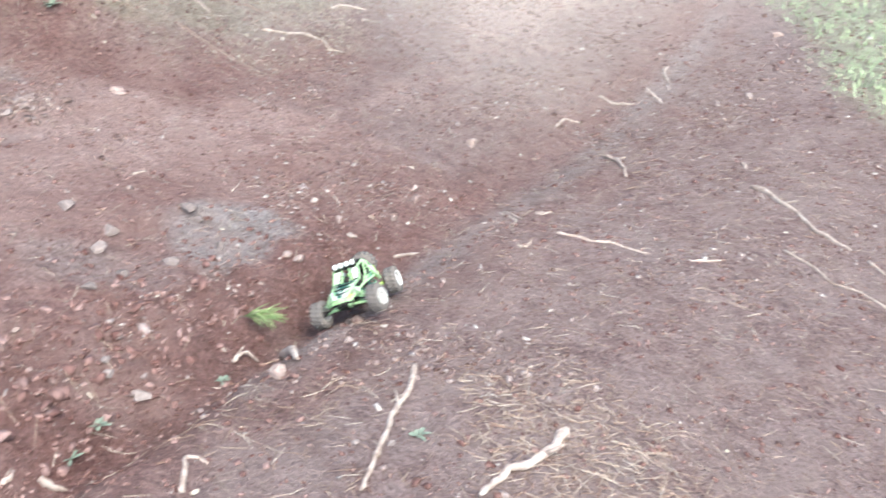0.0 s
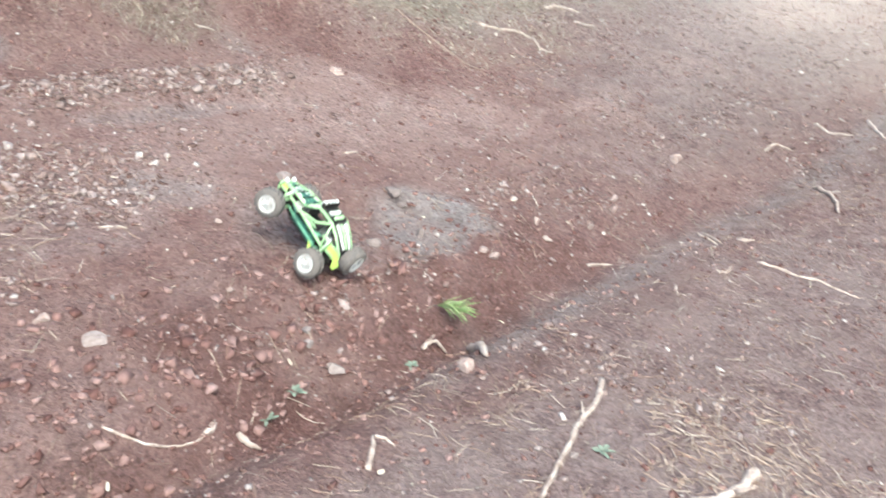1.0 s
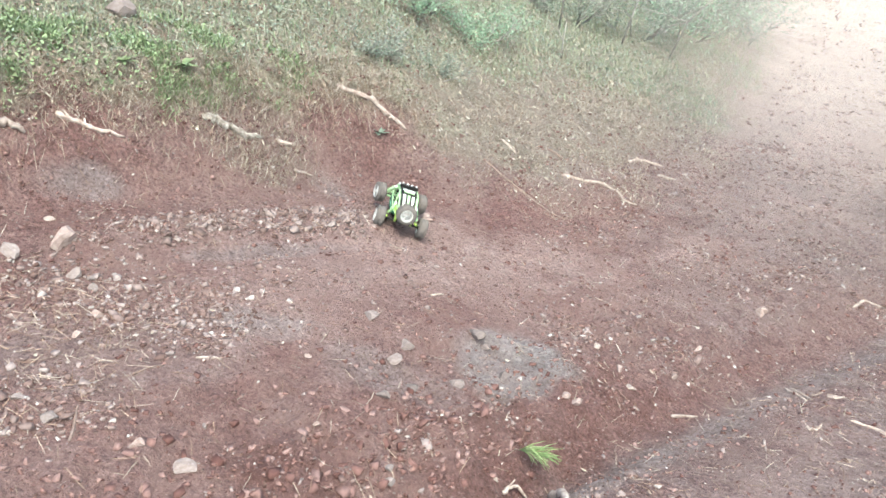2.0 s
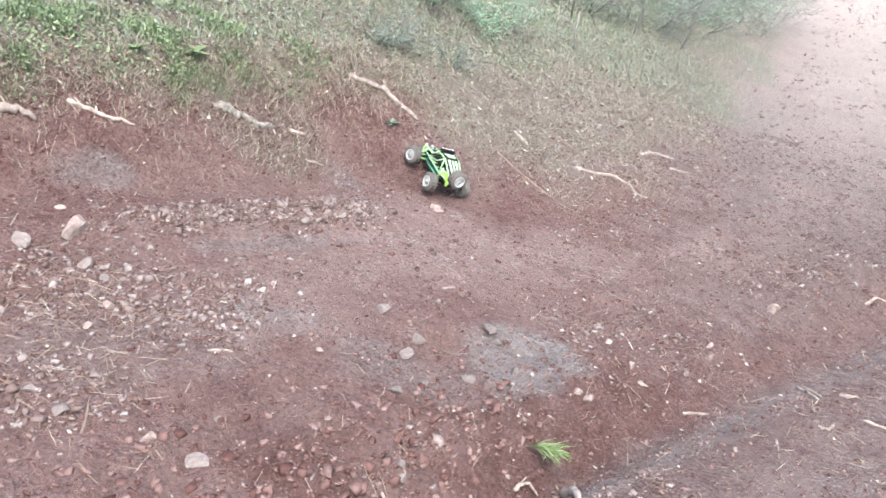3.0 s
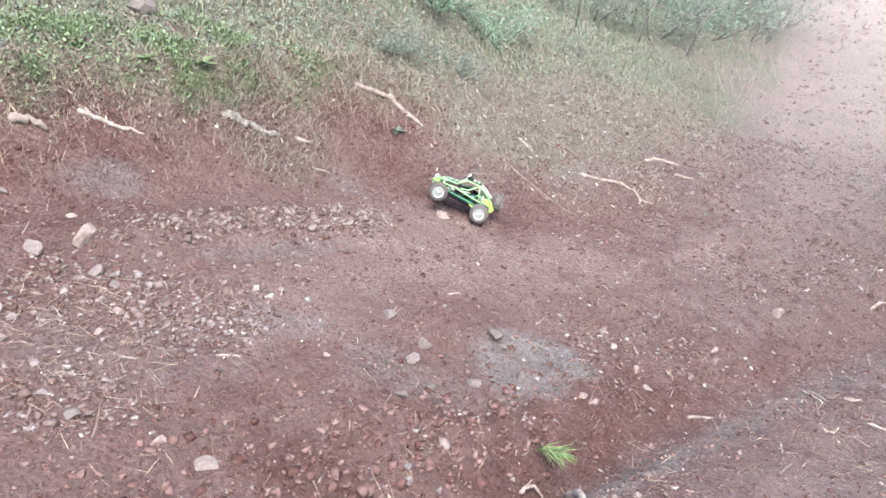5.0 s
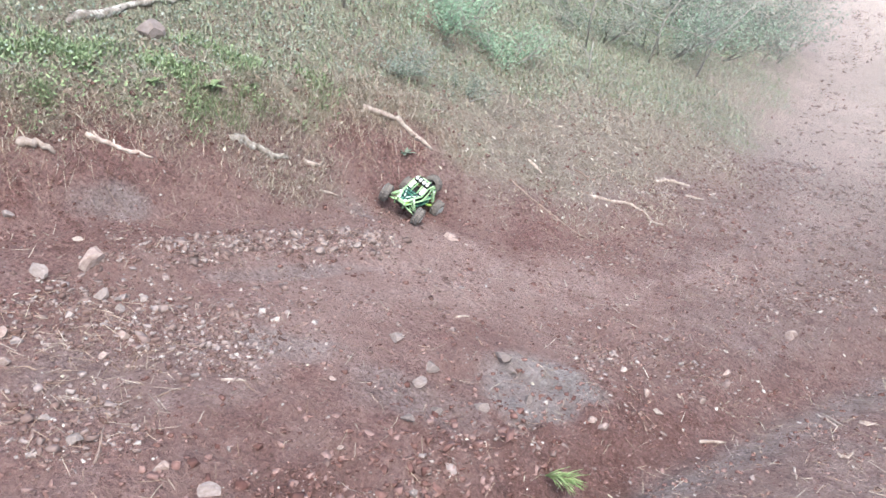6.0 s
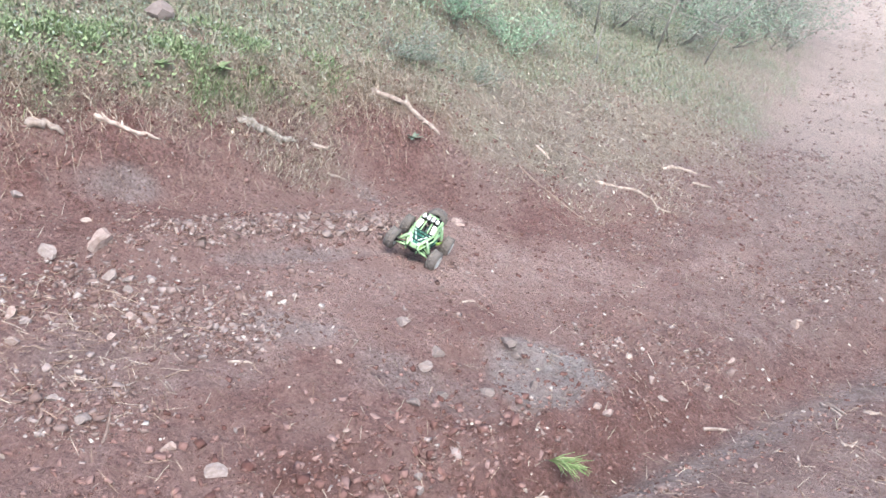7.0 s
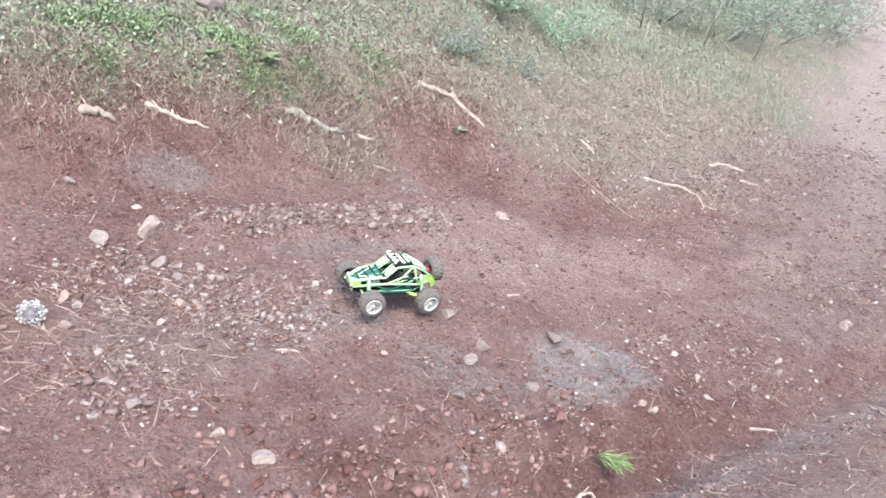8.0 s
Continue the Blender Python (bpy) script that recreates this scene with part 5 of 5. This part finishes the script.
stone(0.51, 1.71, 0.023, GREY_STONE, "small white pebble on the mound", 0.7)
stone(0.6, 1.69, 0.026, GREY_STONE, "small white pebble on the mound", 0.7)
stone(0.44, 1.59, 0.019, GREY_STONE, "small white pebble on the mound", 0.7)
stone(-0.01, 2.1, 0.06, GREY_STONE, "dusty grey stone at the gully side", 0.7)
stone(-0.08, 2.16, 0.03, GREY_STONE, "small grey stone in the gully", 0.7)
stone(0.24, 2.32, 0.029, WOOD, "pale chip in the gully", 0.35)
stone(0.03, 4.12, 0.059, STONE, "pinkish stone at the track side", 0.7)
stone(-0.37, 3.65, 0.044, GREY_STONE, "grey stone in gravel", 0.7)
stone(3.47, 4.19, 0.056, GREY_STONE, "grey stone on the dusty lane", 0.7)
stone(4.34, 5.13, 0.076, STONE, "dark reddish stone at the grass edge", 0.7)
stone(0.04, 4.09, 0.059, STONE, "pinkish flat stone at the foot of the bank", 0.35)
stone(1.59, 3.79, 0.055, STONE, "pinkish stone on the slope", 0.7)
stone(0.8, 2.94, 0.048, WOOD, "flat pale wood chip on red earth", 0.35)
stone(0.7, 3.14, 0.032, WOOD, "flat pale chip on red earth", 0.35)
stone(0.22, 3.01, 0.072, CLOD, "crumbly grey clay clod at the hollow edge", 0.6, "clod")
stone(0.25, 2.97, 0.046, CLOD, "crumbly grey clay clod at the hollow edge", 0.6, "clod")
stone(-0.04, 2.85, 0.068, CLOD, "crumbly grey clay clod at the hollow edge", 0.6, "clod")
stone(-0.08, 2.73, 0.059, CLOD, "crumbly grey clay clod at the hollow edge", 0.6, "clod")
stone(-0.02, 2.64, 0.05, CLOD, "crumbly grey clay clod at the hollow edge", 0.6, "clod")
stone(-0.17, 2.96, 0.062, CLOD, "crumbly grey clay clod at the hollow edge", 0.6, "clod")
stone(0.13, 2.69, 0.059, CLOD, "crumbly grey clay clod at the hollow edge", 0.6, "clod")
stone(0.3, 2.79, 0.049, CLOD, "crumbly grey clay clod at the hollow edge", 0.6, "clod")
stone(-0.11, 2.48, 0.04, CLOD, "crumbly grey clay clod at the hollow edge", 0.6, "clod")


# ---- what moves ----
def motions():
    """The buggy claws out of the gully, over the track, up to the bank, turns there and comes back; its wheels roll."""
    car, wheels = build_buggy()
    walk(car, (
        (0, pose(0.7150, 2.4464, -0.2264, 24.8, -20.3, 240.3)),
        (0.1, pose(0.5538, 2.3849, -0.1942, 31.2, -14.9, 225.1)),
        (0.2, pose(0.4958, 2.3628, -0.1625, 30.3, -8.7, 210.9)),
        (0.3, pose(0.4137, 2.3092, -0.1322, 29.6, -6.5, 203.5)),
        (0.4, pose(0.3581, 2.3024, -0.1210, 34.1, -25.3, 195.7)),
        (0.5, pose(0.2362, 2.2405, -0.0737, 49.2, -32.2, 173.5)),
        (0.6, pose(0.1780, 2.2008, -0.0450, 37.5, -24.5, 175.1)),
        (0.7, pose(0.0731, 2.1895, -0.0188, 48.6, -23.7, 164.7)),
        (0.8, pose(-0.0326, 2.2841, 0.0365, 35.1, -30.1, 155.6)),
        (0.9, pose(-0.1007, 2.4453, 0.0310, 35.5, -36.8, 138.3)),
        (1, pose(-0.1074, 2.5328, 0.0743, 29.9, -35.2, 126.7)),
        (1.1, pose(-0.1699, 2.6674, 0.1082, 25.5, -33.4, 142.1)),
        (1.2, pose(-0.1940, 2.6976, 0.1102, 22.0, -33.2, 139.8)),
        (1.3, pose(-0.1816, 2.7898, 0.0911, 25.5, -31.7, 127.9)),
        (1.4, pose(-0.1736, 2.9008, 0.0740, 23.9, -18.8, 108.2)),
        (1.5, pose(-0.1858, 2.9500, 0.0866, 34.8, -0.1, 101.6)),
        (1.6, pose(-0.1459, 3.1302, 0.0340, 35.2, 1.6, 95.7)),
        (1.7, pose(-0.1288, 3.3885, 0.0118, 22.7, -2.0, 91.5)),
        (2.8, pose(0.0027, 4.3905, 0.0195, 25.0, -20.4, 106.0)),
        (3, pose(0.0156, 4.4087, -0.0084, 22.7, -17.2, 113.4)),
        (3.3, pose(0.0332, 4.3223, -0.0091, 26.2, -16.5, 112.3)),
        (3.5, pose(0.0343, 4.4023, -0.016, 19.9, -17.3, 113.4)),
        (3.7, pose(0.0584, 4.3926, -0.0042, 17.3, -18.7, 114.2)),
        (3.8, pose(0.1115, 4.3574, -0.0320, 16.4, -20.1, 121.8)),
        (3.9, pose(0.0967, 4.2115, -0.0436, 21.6, -15.6, 135.7)),
        (4, pose(0.1633, 4.1595, -0.0741, 22.4, -13.2, 157.9)),
        (4.1, pose(0.2142, 4.0110, -0.0513, 26.3, -13.8, 161.3)),
        (4.2, pose(0.2749, 3.9676, -0.0786, 24.4, -11.6, 158.5)),
        (5.3, pose(-0.0201, 4.3896, -0.0007, -1.9, -29.4, 175.6)),
        (5.4, pose(-0.0704, 4.4269, 0.0534, -13.6, -28.9, 181.5)),
        (5.5, pose(-0.1236, 4.3934, 0.0636, -15.1, -29.8, 184.6)),
        (5.6, pose(-0.1260, 4.3975, 0.0613, -17.4, -28.2, 185.4)),
        (5.8, pose(-0.1536, 4.3173, 0.0600, -10.7, -32.3, 215.1)),
        (6, pose(-0.1838, 4.321, 0.0263, -28.7, -10, 246.4)),
        (6.2, pose(-0.1334, 4.0370, 0.0401, -8.8, -22.5, 240.5)),
        (6.4, pose(-0.1305, 4.1044, -0.0020, -5.7, -10.5, 244.5)),
        (6.5, pose(-0.1435, 3.985, 0.02, -7.2, -11.5, 254.5)),
        (6.6, pose(-0.1712, 3.9661, 0.0286, -10.9, -16.1, 256.1)),
        (6.8, pose(-0.1728, 3.7967, 0.0477, -24.0, -12.2, 263.2)),
        (7, pose(-0.1513, 3.6536, 0.0189, -24.4, -9, 256.6)),
        (7.1, pose(-0.1613, 3.5756, 0.0181, -20.2, -10.4, 255.6)),
        (7.2, pose(-0.1577, 3.5266, 0.0163, -23.8, -5.1, 245.7)),
        (7.3, pose(-0.1697, 3.4100, 0.0192, -18.6, -4.4, 242.5)),
        (7.5, pose(-0.2048, 3.2503, 0.0422, -29.6, -4.1, 246.5)),
        (7.6, pose(-0.2267, 3.1973, 0.0383, -20.2, -17.0, 238.4)),
        (7.7, pose(-0.2831, 3.0442, 0.1048, -26.4, -20.8, 224.7)),
        (7.8, pose(-0.3281, 3.0228, 0.0985, -19.0, -16.2, 222.3)),
        (7.9, pose(-0.3586, 2.9764, 0.1123, -11.4, -13.1, 220.4)),
        (8, pose(-0.3904, 2.9112, 0.1465, -9.5, -12.7, 214.2)),
    ))
    # turn of the wheels in degrees per second, at times
    pace = ((0.0, -250), (0.5, 600), (1.7, 600), (2.8, 300), (3.6, 300), (4.2, -500), (5.3, 500), (6.0, -100), (6.8, 250), (8.0, 600))
    for key, (x, y) in HUB.items():
        steer = 0 if "rear" in key else 14
        turn, rows = 0.0, []
        for k in range(81):
            t = k / 10
            rows.append((t, pose(x, y, RADIUS, 0, 0, steer if 0.4 < t < 6.2 else -steer * 0.5) @ pose(0, 0, 0, 0, turn, 0)))
            turn += 0.1 * float(np.interp(t, [p[0] for p in pace], [p[1] for p in pace]))
        walk(wheels[key], rows)

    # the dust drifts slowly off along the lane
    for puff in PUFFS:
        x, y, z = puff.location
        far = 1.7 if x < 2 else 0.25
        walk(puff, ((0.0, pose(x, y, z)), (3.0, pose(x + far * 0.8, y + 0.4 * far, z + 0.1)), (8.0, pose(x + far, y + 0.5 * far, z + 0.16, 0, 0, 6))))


motions()
